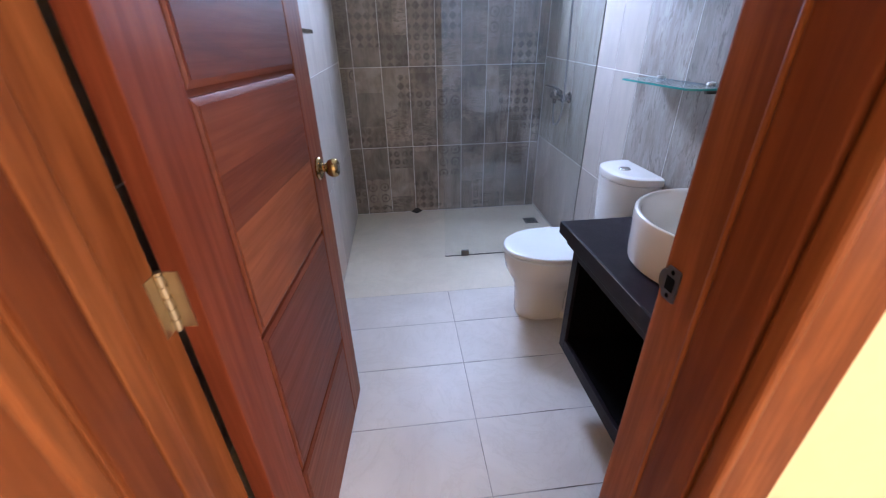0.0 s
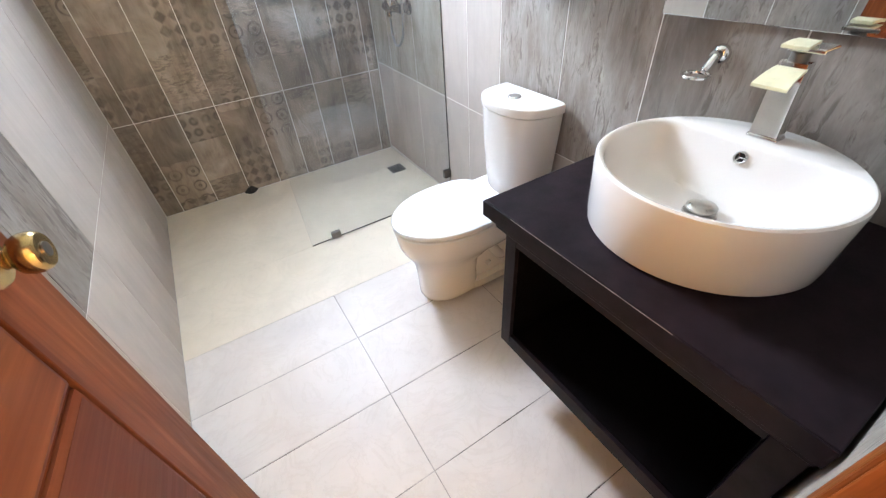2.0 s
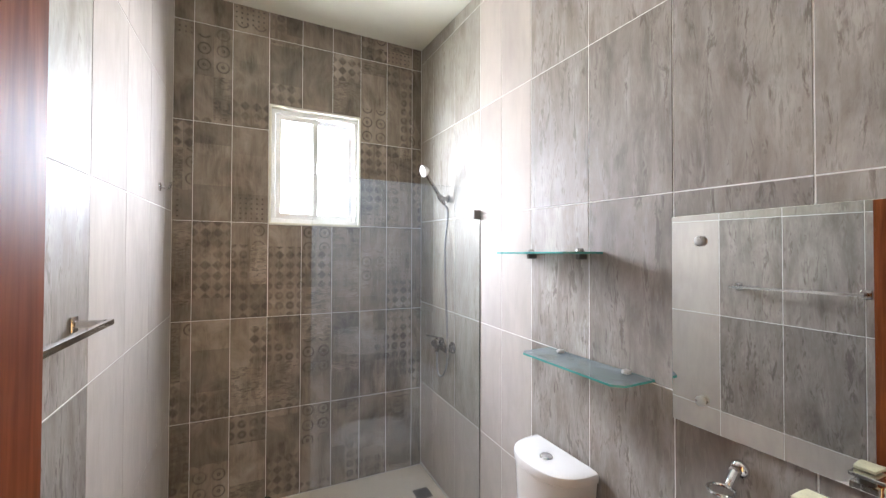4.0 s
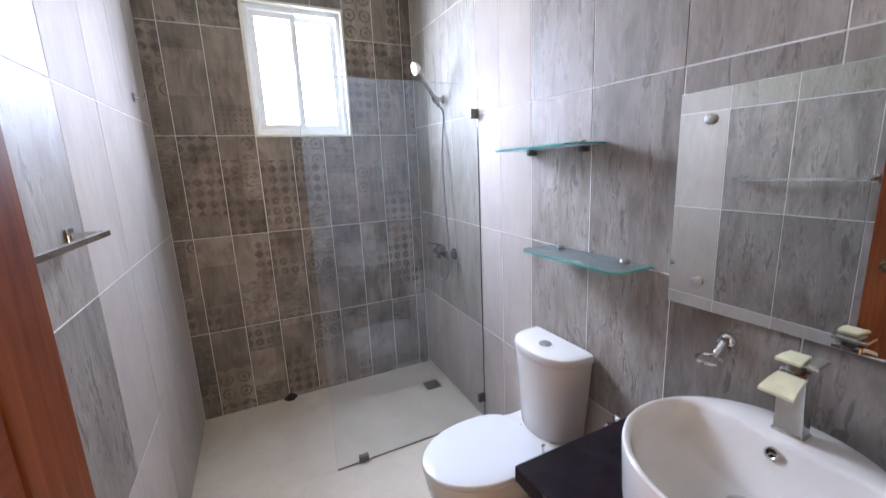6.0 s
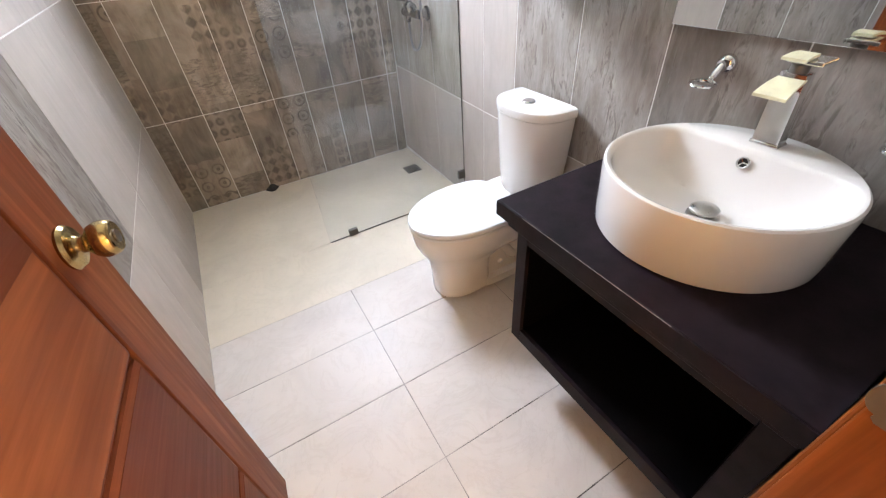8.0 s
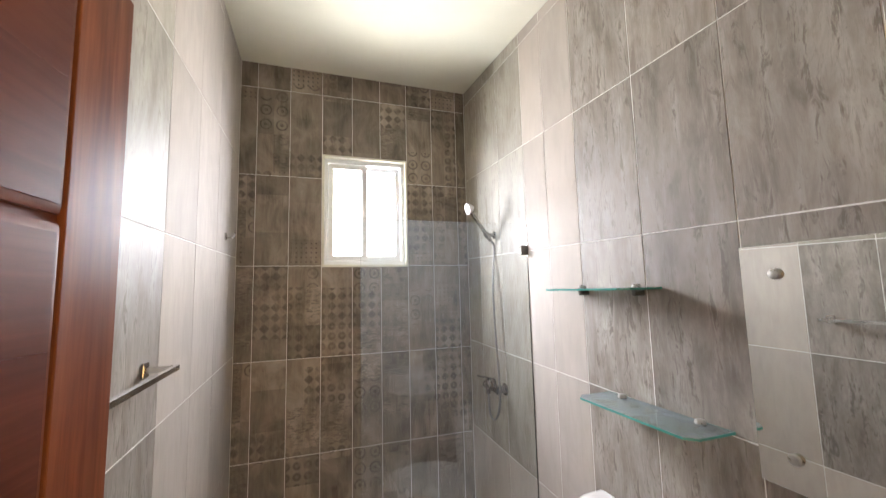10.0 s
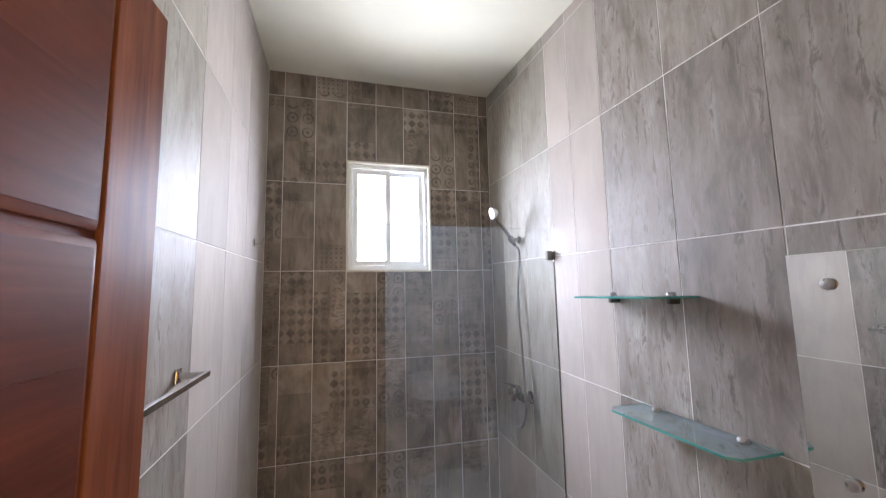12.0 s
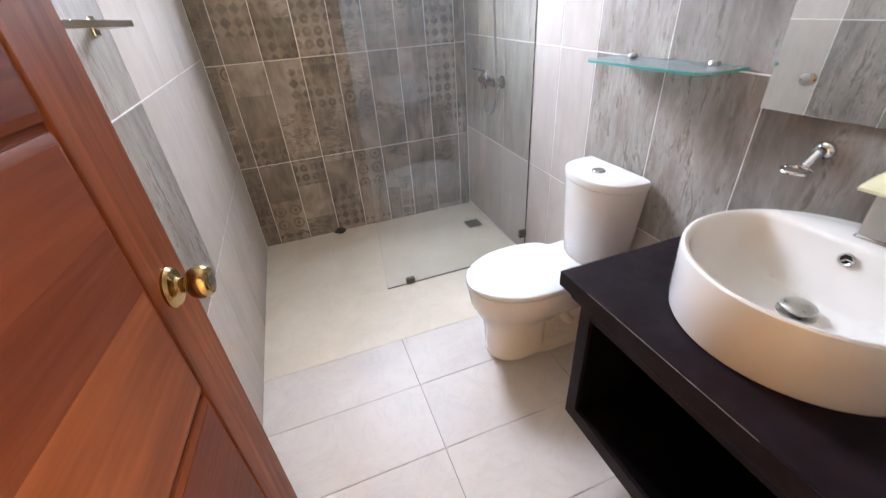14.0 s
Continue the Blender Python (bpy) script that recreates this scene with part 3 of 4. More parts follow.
def build_door():
    d = thing("door_1", tuple(DOOR_M.translation), "reddish brown varnished hardwood door, wide open, with horizontal panels", "door", kind="structure")
    # in the door's frame: +x to the free edge, +y towards the side wall, -y into the room
    st = 0.125
    for x0, x1 in ((0.0, st), (DW - st, DW)):
        wood_local(door_part("stile", boxes((x0, x1, 0.0, DT, 0.012, DH), bevel=0.002), M_DOOR_V if x0 else M_DOOR_S, d))
    wood_local(door_part("core", boxes((st, DW - st, 0.009, DT - 0.004, 0.014, DH - 0.001)), M_DOOR_H, d))
    cuts = [0.012, 0.40, 0.832, 1.283, 1.695, DH]
    # the boards of each panel from the bottom up: height shares and tone
    boards = [((0.0, 0.5, M_DOOR_H), (0.5, 1.0, M_DOOR_H)), ((0.0, 0.4, M_DOOR_D), (0.4, 1.0, M_DOOR_D)), ((0.0, 0.50, M_DOOR_L), (0.50, 0.74, M_DOOR_H), (0.74, 1.0, M_DOOR_H)),
              ((0.0, 0.62, M_DOOR_D), (0.62, 1.0, M_DOOR_D)), ((0.0, 0.45, M_DOOR_D), (0.45, 1.0, M_DOOR_D))]
    for z0, z1 in zip(cuts, cuts[1:]):
        bm = bmesh.new()
        a, b, c, e = st + 0.007, DW - st - 0.007, z0 + (0.006 if z0 > 0.1 else 0), z1 - (0.006 if z1 < DH else 0)
        s = 0.010
        rings = [[(a, 0.010, c), (b, 0.010, c), (b, 0.010, e), (a, 0.010, e)], [(a, 0.003, c), (b, 0.003, c), (b, 0.003, e), (a, 0.003, e)],
                 [(a + s * 0.4, -0.001, c + s), (b - s * 0.4, -0.001, c + s), (b - s * 0.4, -0.001, e - s), (a + s * 0.4, -0.001, e - s)]]
        loft(bm, rings)
        wood_local(door_part("panel", bm, M_DOOR_H, d))
        lo, hi = c + s + 0.0015, e - s - 0.0015
        for f0, f1, tone in boards[cuts.index(z0)]:
            wood_local(door_part("board", boxes((a + s, b - s, -0.0022, 0.004, lo + (hi - lo) * f0 + 0.0001, lo + (hi - lo) * f1 - 0.0001)), tone, d))
    # knob set on both faces
    for side, face in ((-1, -0.0005), (1, DT + 0.0005)):
        m = Matrix.Translation((DW - 0.071, face, 1.014)) @ Matrix.Rotation(radians(90 if side < 0 else -90), 4, "X")
        k = door_part("knob", lathe(bmesh.new(), [(0.0, 0.0), (0.033, 0.0), (0.034, 0.004), (0.030, 0.009), (0.016, 0.012), (0.0125, 0.016), (0.0125, 0.022), (0.016, 0.026),
                                                   (0.0235, 0.032), (0.0275, 0.041), (0.0275, 0.049), (0.025, 0.057), (0.022, 0.060), (0.0, 0.060)], m), M_BRASS, d, "polished aged-brass ball knob")
        if side < 0:
            door_part("lock_button", lathe(bmesh.new(), [(0.0, 0.057), (0.010, 0.057), (0.010, 0.062), (0.0, 0.062)], m, 16), M_DARKM, k)
    door_part("latch_plate", boxes((DW - 0.001, DW + 0.0015, 0.009, 0.031, 0.982, 1.042)), M_HINGE, d)
    for z in (0.22, 0.972, 1.85):
        h = door_part("hinge", lathe(bmesh.new(), [(0.0, 0), (0.005, 0), (0.005, 0.100), (0.0, 0.100)], Matrix.Translation((-0.006, DT + 0.001, z - 0.0025)), 14), M_HINGE, d, "dull brass butt hinge")
        for k in range(5):
            door_part("knuckle", lathe(bmesh.new(), [(0.0, 0), (0.0064, 0.0015), (0.0064, 0.0160), (0.0, 0.0175)], Matrix.Translation((-0.006, DT + 0.001, z + 0.019 * k + 0.0005)), 14), M_HINGE, h)
        door_part("leaf", boxes((-0.0022, -0.0003, 0.016, DT - 0.004, z, z + 0.095)), M_HINGE, h)
        part("leaf", boxes((DX0 - 0.0032, DX0 - 0.0015, YF - 0.018, YF + 0.002, z, z + 0.095)), M_HINGE, h)


build_door()

# ---- sanitary ware ----


def build_toilet():
    yc = 1.462
    t = thing("toilet", (0.45, yc, 0), "white porcelain close-coupled toilet with closed lid", "toilet")
    rows = [(0.000, 0.212, 0.455, 0.100), (0.008, 0.206, 0.460, 0.105), (0.030, 0.205, 0.460, 0.104), (0.110, 0.203, 0.460, 0.101), (0.175, 0.197, 0.468, 0.105),
            (0.222, 0.180, 0.560, 0.125), (0.256, 0.160, 0.690, 0.152), (0.295, 0.142, 0.745, 0.173), (0.335, 0.136, 0.750, 0.182), (0.366, 0.132, 0.750, 0.184), (0.3785, 0.135, 0.748, 0.181)]
    part("bowl", loft(bmesh.new(), [egg(a, b, w, yc, z, 56, 3.4 if z > 0.2 else 4.5, 2.2) for z, a, b, w in rows]), M_PORC, t)
    rear = [(0.0, 0.106), (0.040, 0.106), (0.052, 0.082), (0.20, 0.080), (0.29, 0.110)]
    part("pedestal", loft(bmesh.new(), [egg(0.400, 0.735, w, yc, z, 40, 6, 6) for z, w in rear]), M_PORC, t)
    # relief of the trapway on both flanks
    for s in (-1, 1):
        keys = [(0.50, yc + s * 0.066, 0.250), (0.545, yc + s * 0.070, 0.170), (0.600, yc + s * 0.070, 0.110), (0.655, yc + s * 0.068, 0.170), (0.690, yc + s * 0.068, 0.250)]
        part("trapway", tube(bmesh.new(), curve_points(keys, 6), 0.026, 14), M_PORC, t)
        part("bolt_cap", lathe(bmesh.new(), [(0.014, 0.0), (0.014, 0.006), (0.010, 0.013), (0.0, 0.016)], axis_at((0.515, yc + s * 0.080, 0.105), (0, s, 0)), 16), M_SEAT, t)
    seat = part("seat", loft(bmesh.new(), [egg(0.127 + d, 0.600 - d, 0.187 - d, yc, z, 64, 3.2) for z, d in ((0.380, 0.006), (0.383, 0.0), (0.392, 0.0), (0.395, 0.005))]), M_SEAT, t)
    part("lid", loft(bmesh.new(), [egg(0.125 + d, 0.600 - d, 0.189 - d, yc, z, 64, 3.2)
                                   for z, d in ((0.3985, 0.006), (0.401, 0.0), (0.410, 0.0), (0.4155, 0.004), (0.4185, 0.014), (0.4200, 0.050), (0.4210, 0.120))]), M_SEAT, t, "closed white plastic lid")
    for s in (-1, 1):
        part("seat_hinge", lathe(bmesh.new(), [(0.0, -0.018), (0.011, -0.018), (0.011, 0.018), (0.0, 0.018)], axis_at((0.606, yc + s * 0.075, 0.396), (0, 1, 0)), 14), M_SEAT, seat)

    def dee(hw, xf, z, xb=0.782):
        """Tank outline: flat back on the wall, bowed front."""
        pts = []
        for k in range(29):
            a = math.pi * (k / 28) - math.pi / 2
            s, c = math.sin(a), math.cos(a)
            pts.append((xb - (xb - xf) * abs(c) ** 0.62, yc + hw * math.copysign(abs(s) ** 0.86, s), z))
        return pts

    part("shoulder", loft(bmesh.new(), [egg(0.520, 0.780, 0.150, yc, z, 40, 5, 3) for z in (0.370, 0.388, 0.397)]), M_PORC, t)
    part("tank", loft(bmesh.new(), [dee(w, x, z) for z, w, x in ((0.395, 0.130, 0.622), (0.41, 0.136, 0.614), (0.50, 0.147, 0.609), (0.62, 0.159, 0.604), (0.748, 0.170, 0.600))]), M_PORC, t)
    lid = part("tank_lid", loft(bmesh.new(), [dee(w, x, z, 0.784) for z, w, x in ((0.7495, 0.170, 0.602), (0.752, 0.175, 0.597), (0.774, 0.176, 0.596), (0.782, 0.173, 0.600), (0.787, 0.161, 0.611),
                                                                                      (0.7885, 0.140, 0.637))]), M_PORC, t)
    part("flush_button", lathe(bmesh.new(), [(0.026, 0.0), (0.026, 0.004), (0.022, 0.008), (0.0, 0.0095)], Matrix.Translation((0.688, yc - 0.006, 0.7875)), 24), M_CHROME, lid, "oval chrome flush button")


build_toilet()


def build_valve():
    v = thing("stop_valve", (XR, 1.17, 0.565), "chrome angle valve with a white supply hose behind the toilet", "valve")
    part("body", tube(bmesh.new(), [(XR - 0.001, 1.17, 0.565), (XR - 0.05, 1.17, 0.565)], 0.010), M_CHROME, v)
    part("rosette", lathe(bmesh.new(), [(0.028, 0.0), (0.026, 0.006), (0.012, 0.010)], axis_at((XR - 0.001, 1.17, 0.565), (-1, 0, 0)), 20), M_CHROME, v)
    part("handle", lathe(bmesh.new(), [(0.010, 0.0), (0.014, 0.004), (0.014, 0.018), (0.009, 0.022)], axis_at((XR - 0.048, 1.17, 0.565), (-1, 0, 0)), 14), M_CHROME, v)
    part("hose", tube(bmesh.new(), curve_points([(XR - 0.035, 1.17, 0.560), (XR - 0.04, 1.19, 0.48), (XR - 0.06, 1.27, 0.40), (0.71, 1.36, 0.385), (0.705, 1.375, 0.40)], 6), 0.006), M_SEAT, v, "white flexible hose")


build_valve()

VX, VY0, VY1, VZ = 0.195, YF + 0.006, 0.992, 0.757


def build_vanity():
    v = thing("vanity_cabinet", (0.5, 0.62, 0.205), "near-black stained wooden wall-hung vanity cabinet with open front", "cabinet")
    bx, by0, by1 = VX + 0.048, VY0 + 0.004, VY1 - 0.040
    z0, z1 = 0.205, VZ - 0.085
    wall = XR - 0.002
    part("side_panel", boxes((bx, wall, by1 - 0.042, by1, z0, z1), bevel=0.0015), M_WENGE, v)
    part("side_panel", boxes((bx, wall, by0, by0 + 0.055, z0, z1), bevel=0.0015), M_WENGE, v)
    part("bottom_panel", boxes((bx, wall, by0 + 0.056, by1 - 0.043, z0, z0 + 0.055), bevel=0.0015), M_WENGE, v)
    part("top_rail", boxes((bx, bx + 0.03, by0 + 0.056, by1 - 0.043, z1 - 0.042, z1), bevel=0.0015), M_WENGE, v)
    # black back and thin black sheets: the cabinet's inner shade put into colour
    part("back_panel", boxes((wall - 0.016, wall - 0.001, by0 + 0.056, by1 - 0.043, z0 + 0.056, z1)), M_INNER_SHADE, v)
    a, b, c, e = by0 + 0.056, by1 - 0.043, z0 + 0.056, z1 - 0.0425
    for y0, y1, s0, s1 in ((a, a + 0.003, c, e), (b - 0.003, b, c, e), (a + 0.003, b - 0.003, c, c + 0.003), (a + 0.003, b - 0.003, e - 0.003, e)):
        part("lining", boxes((bx + 0.012, wall - 0.017, y0, y1, s0, s1)), M_INNER_SHADE, v, "black sheet standing in for the cabinet's inner shade")
    part("apron", boxes((VX + 0.026, wall, VY0 + 0.002, VY1 - 0.020, z1 + 0.001, VZ - 0.046), bevel=0.003), M_WENGE, v)
    w = thing("worktop", (0.5, 0.62, VZ - 0.045), "near-black stained wooden vanity top carrying a round basin", "worktop")
    part("slab", boxes((VX + 0.004, wall, VY0, VY1, VZ - 0.045, VZ), bevel=0.0025), M_WENGE, w)
    part("edge_band", boxes((VX, VX + 0.0035, VY0, VY1, VZ - 0.045, VZ - 0.0012), bevel=0.0008), M_WENGE, w)
    part("worn_edge", boxes((VX + 0.0002, VX + 0.0011, 0.47, 0.885, VZ - 0.0013, VZ + 0.0002)), M_WORN, w, "rubbed pale top edge")


build_vanity()

BC = Vector((0.510, 0.628, VZ + 0.0005))      # basin's middle on the vanity top
BR, BH = 0.2365, 0.152


def build_basin():
    b = thing("basin", tuple(BC), "round white porcelain vessel basin on the dark vanity top", "washbasin")
    n = 96
    chord = 0.118        # the tap ledge lies beyond this, towards the wall

    def ring(r, z, cut=None):
        pts = []
        for k in range(n):
            a = 2 * math.pi * k / n
            c, s = math.cos(a), math.sin(a)
            q = r
            if cut is not None:
                # soft straight cut across the ledge
                q = (r ** -9 + (max(c, 1e-3) / cut) ** 9) ** (-1 / 9) if c > 0 else r
            pts.append((BC.x + q * c, BC.y + q * s, BC.z + z))
        return pts

    rings = [ring(BR - 0.012, 0.0), ring(BR - 0.007, 0.004), ring(BR - 0.004, 0.03), ring(BR - 0.002, 0.09), ring(BR, BH - 0.010), ring(BR - 0.0015, BH - 0.003), ring(BR - 0.006, BH),
             ring(BR - 0.012, BH - 0.001, chord + 0.010), ring(BR - 0.016, BH - 0.004, chord + 0.003), ring(BR - 0.020, BH - 0.012, chord - 0.002),
             ring(BR - 0.026, BH - 0.045, chord - 0.016), ring(BR - 0.038, BH - 0.078, chord - 0.034), ring(BR - 0.064, BH - 0.100, chord - 0.058), ring(BR - 0.10, BH - 0.110, 0.052),
             ring(0.075, BH - 0.114, 0.045), ring(0.030, BH - 0.1165), ring(0.020, BH - 0.118)]
    part("bowl", loft(bmesh.new(), rings), M_PORC, b)
    m = Matrix.Translation((BC.x - 0.015, BC.y - 0.006, BC.z + BH - 0.116))
    part("pop_up_waste", lathe(bmesh.new(), [(0.034, 0.0), (0.034, 0.004), (0.030, 0.005), (0.020, 0.006), (0.020, 0.012), (0.030, 0.013), (0.0305, 0.017), (0.026, 0.021), (0.012, 0.0235), (0.0, 0.024)], m, 32), M_STEEL, b, "chrome pop-up waste")
    m = axis_at((BC.x + chord - 0.0125, BC.y + 0.008, BC.z + BH - 0.030), (-1, 0, 0.35))
    o = part("overflow_ring", lathe(bmesh.new(), [(0.0100, 0.0), (0.0140, 0.0), (0.0140, 0.003), (0.0122, 0.0045), (0.0100, 0.003), (0.0095, 0.001), (0.004, 0.001)], m, 24), M_STEEL, b, "dull chrome overflow ring")
    # a black disc paints the shade inside the overflow
    part("overflow_hole", lathe(bmesh.new(), [(0.0100, 0.0015), (0.0, 0.0016)], m, 20), M_BLACK, o)
    for k in range(3):
        a = 2 * math.pi * k / 3
        part("spoke", tube(bmesh.new(), [m @ Vector((0, 0, 0.003)), m @ Vector((0.011 * math.cos(a), 0.011 * math.sin(a), 0.003))], 0.0014, 6), M_CHROME, o)


build_basin()


def build_tap():
    x, y, z = BC.x + 0.168, BC.y + 0.004, BC.z + BH
    t = thing("tap", (x, y, z), "square chrome waterfall tap with a film-covered spout", "tap")
    bm = bmesh.new()
    rings = []
    for h, lean, wx, wy in ((-0.001, 0.0, 0.020, 0.030), (0.006, 0.0, 0.020, 0.030), (0.007, 0.0, 0.0175, 0.027), (0.05, -0.004, 0.017, 0.026), (0.11, -0.010, 0.0165, 0.025), (0.155, -0.014, 0.016, 0.024)):
        rings.append([(x + lean - wx, y - wy, z + h), (x + lean + wx, y - wy, z + h), (x + lean + wx, y + wy, z + h), (x + lean - wx, y + wy, z + h)])
    loft(bm, rings)
    bmesh.ops.bevel(bm, geom=list(bm.edges), offset=0.002, segments=2, affect="EDGES", profile=0.5)
    part("body", bm, M_CHROME, t)

    def sheet(x0, x1, zs, ze, hw0, hw1, th, drop):
        """A curved open spout sheet reaching over the bowl."""
        rings = []
        for k in range(9):
            u = k / 8
            xx, zz, hw = x0 + (x1 - x0) * u, zs + (ze - zs) * u - drop * u * u, hw0 + (hw1 - hw0) * u
            rings.append([(xx, y - hw, zz), (xx, y + hw, zz), (xx, y + hw, zz + th), (xx, y - hw, zz + th)])
        return loft(bmesh.new(), rings)

    part("spout", sheet(x - 0.020, x - 0.092, z + 0.141, z + 0.137, 0.024, 0.031, 0.006, 0.018), M_FILM, t, "spout under yellowed protective film")
    part("cartridge", lathe(bmesh.new(), [(0.016, 0.0), (0.016, 0.016), (0.010, 0.020)], Matrix.Translation((x - 0.014, y, z + 0.154)), 20), M_DARKM, t)
    part("lever", sheet(x - 0.002, x - 0.058, z + 0.184, z + 0.190, 0.018, 0.022, 0.006, 0.008), M_FILM, t, "flat lever under yellowed film")
    part("lever_stem", boxes((x - 0.034, x + 0.022, y - 0.042, y + 0.020, z + 0.174, z + 0.182), bevel=0.002), M_CHROME, t)


build_tap()


def build_ring_holder(y, z, name_label):
    h = thing("ring_holder", (XR, y, z), name_label, "soap holder", "ring holders beside the mirror")
    part("rosette", lathe(bmesh.new(), [(0.023, 0.0), (0.023, 0.006), (0.019, 0.012), (0.012, 0.016), (0.012, 0.030), (0.0, 0.032)], axis_at((XR - 0.001, y, z), (-1, 0, 0)), 28), M_CHROME, h)
    start, tip = Vector((XR - 0.020, y, z)), Vector((XR - 0.056, y, z - 0.030))
    part("arm", lathe(bmesh.new(), [(0.0, 0.0), (0.0125, 0.0), (0.0120, 0.020), (0.0100, 0.040), (0.0075, 0.047), (0.0, 0.048)], axis_at(start, tip - start), 18), M_CHROME, h)
    ring = [(XR - 0.086 + 0.029 * math.cos(2 * math.pi * k / 40), y + 0.029 * math.sin(2 * math.pi * k / 40), z - 0.033) for k in range(41)]
    part("ring", tube(bmesh.new(), ring, 0.0040, 8), M_CHROME, h)


build_ring_holder(0.835, 1.020, "chrome soap ring holder on the grey tiles under the mirror")
build_ring_holder(0.432, 0.985, "chrome soap ring holder near the door wall")


def build_mirror():
    y0, y1, z0, z1 = 0.300, 1.006, 1.092, 1.690
    m = thing("mirror", (XR, (y0 + y1) / 2, z0), "frameless rectangular wall mirror held by chrome studs", "mirror")
    part("glass", boxes((XR - 0.018, XR - 0.012, y0, y1, z0, z1), bevel=0.001), M_MIRROR, m)
    part("backing", boxes((XR - 0.0118, XR - 0.008, y0 + 0.001, y1 - 0.001, z0 + 0.001, z1 - 0.001)), M_EDGE, m)
    for y in (y0 + 0.085, y1 - 0.085):
        for z in (z0 + 0.078, z1 - 0.075):
            part("stud", lathe(bmesh.new(), [(0.006, -0.012), (0.006, 0.007), (0.014, 0.007), (0.0145, 0.012), (0.012, 0.017), (0.0, 0.019)], axis_at((XR - 0.013, y, z), (-1, 0, 0)), 24), M_STEEL, m)


build_mirror()


def build_shelf(y0, y1, z, label):
    s = thing("glass_shelf", (XR, (y0 + y1) / 2, z), label, "shelf", "glass shelves above the toilet")
    xf, c = 0.632, 0.028
    out = [(XR - 0.004, y0 + 0.0), (xf + c, y0), (xf, y0 + c), (xf, y1 - c), (xf + c, y1), (XR - 0.004, y1)]
    bm = loft(bmesh.new(), [[(x, y, z) for x, y in out], [(x, y, z + 0.007) for x, y in out]])
    p = part("plate", bm, M_SHELF, s, "", False)
    p.data.materials.append(M_EDGE)
    for f in p.data.polygons:
        if abs(f.normal.z) < 0.5:
            f.material_index = 1
    p.visible_shadow = True
    for y in (y0 + 0.085, y1 - 0.090):
        b = part("bracket", boxes((XR - 0.046, XR - 0.0005, y - 0.009, y + 0.009, z - 0.022, z - 0.0005), bevel=0.005), M_DARKM, s, "dull dark steel shelf clamp")
        part("cap", lathe(bmesh.new(), [(0.015, 0.0), (0.016, 0.004), (0.013, 0.011), (0.0, 0.014)], Matrix.Translation((XR - 0.030, y, z + 0.0075)), 20), M_STEEL, b)


build_shelf(1.072, 1.555, 1.176, "clear greenish glass wall shelf on steel clamps")
build_shelf(1.275, 1.745, 1.580, "clear greenish glass wall shelf hung high on steel clamps")

# ---- shower ----


def build_screen():
    y, x0, x1, z1 = 2.137, -0.104, XR - 0.003, 1.945
    g = thing("shower_screen", ((x0 + x1) / 2, y, 0), "fixed frameless clear glass shower screen, filmed with painted bluish haze", "shower screen")
    p = part("pane", boxes((x0, x1, y - 0.004, y + 0.004, 0.004, z1), bevel=0.0008), M_GLASS, g)
    p.visible_shadow = False
    for z in (0.145, 1.800):
        part("wall_clamp", boxes((XR - 0.045, XR - 0.0005, y - 0.013, y + 0.013, z - 0.025, z + 0.025), bevel=0.003), M_DARKM, g, "steel glass clamp")
    part("floor_clamp", boxes((0.010, 0.062, y - 0.013, y + 0.013, 0.0005, 0.040), bevel=0.003), M_DARKM, g, "steel glass clamp")
    part("wall_seal", boxes((XR - 0.0028, XR - 0.0004, y - 0.005, y + 0.005, 0.004, z1)), M_DARKM, g)
    part("seal", boxes((x0, x1, y - 0.006, y + 0.006, 0.0005, 0.0035)), M_DARKM, g)


build_screen()


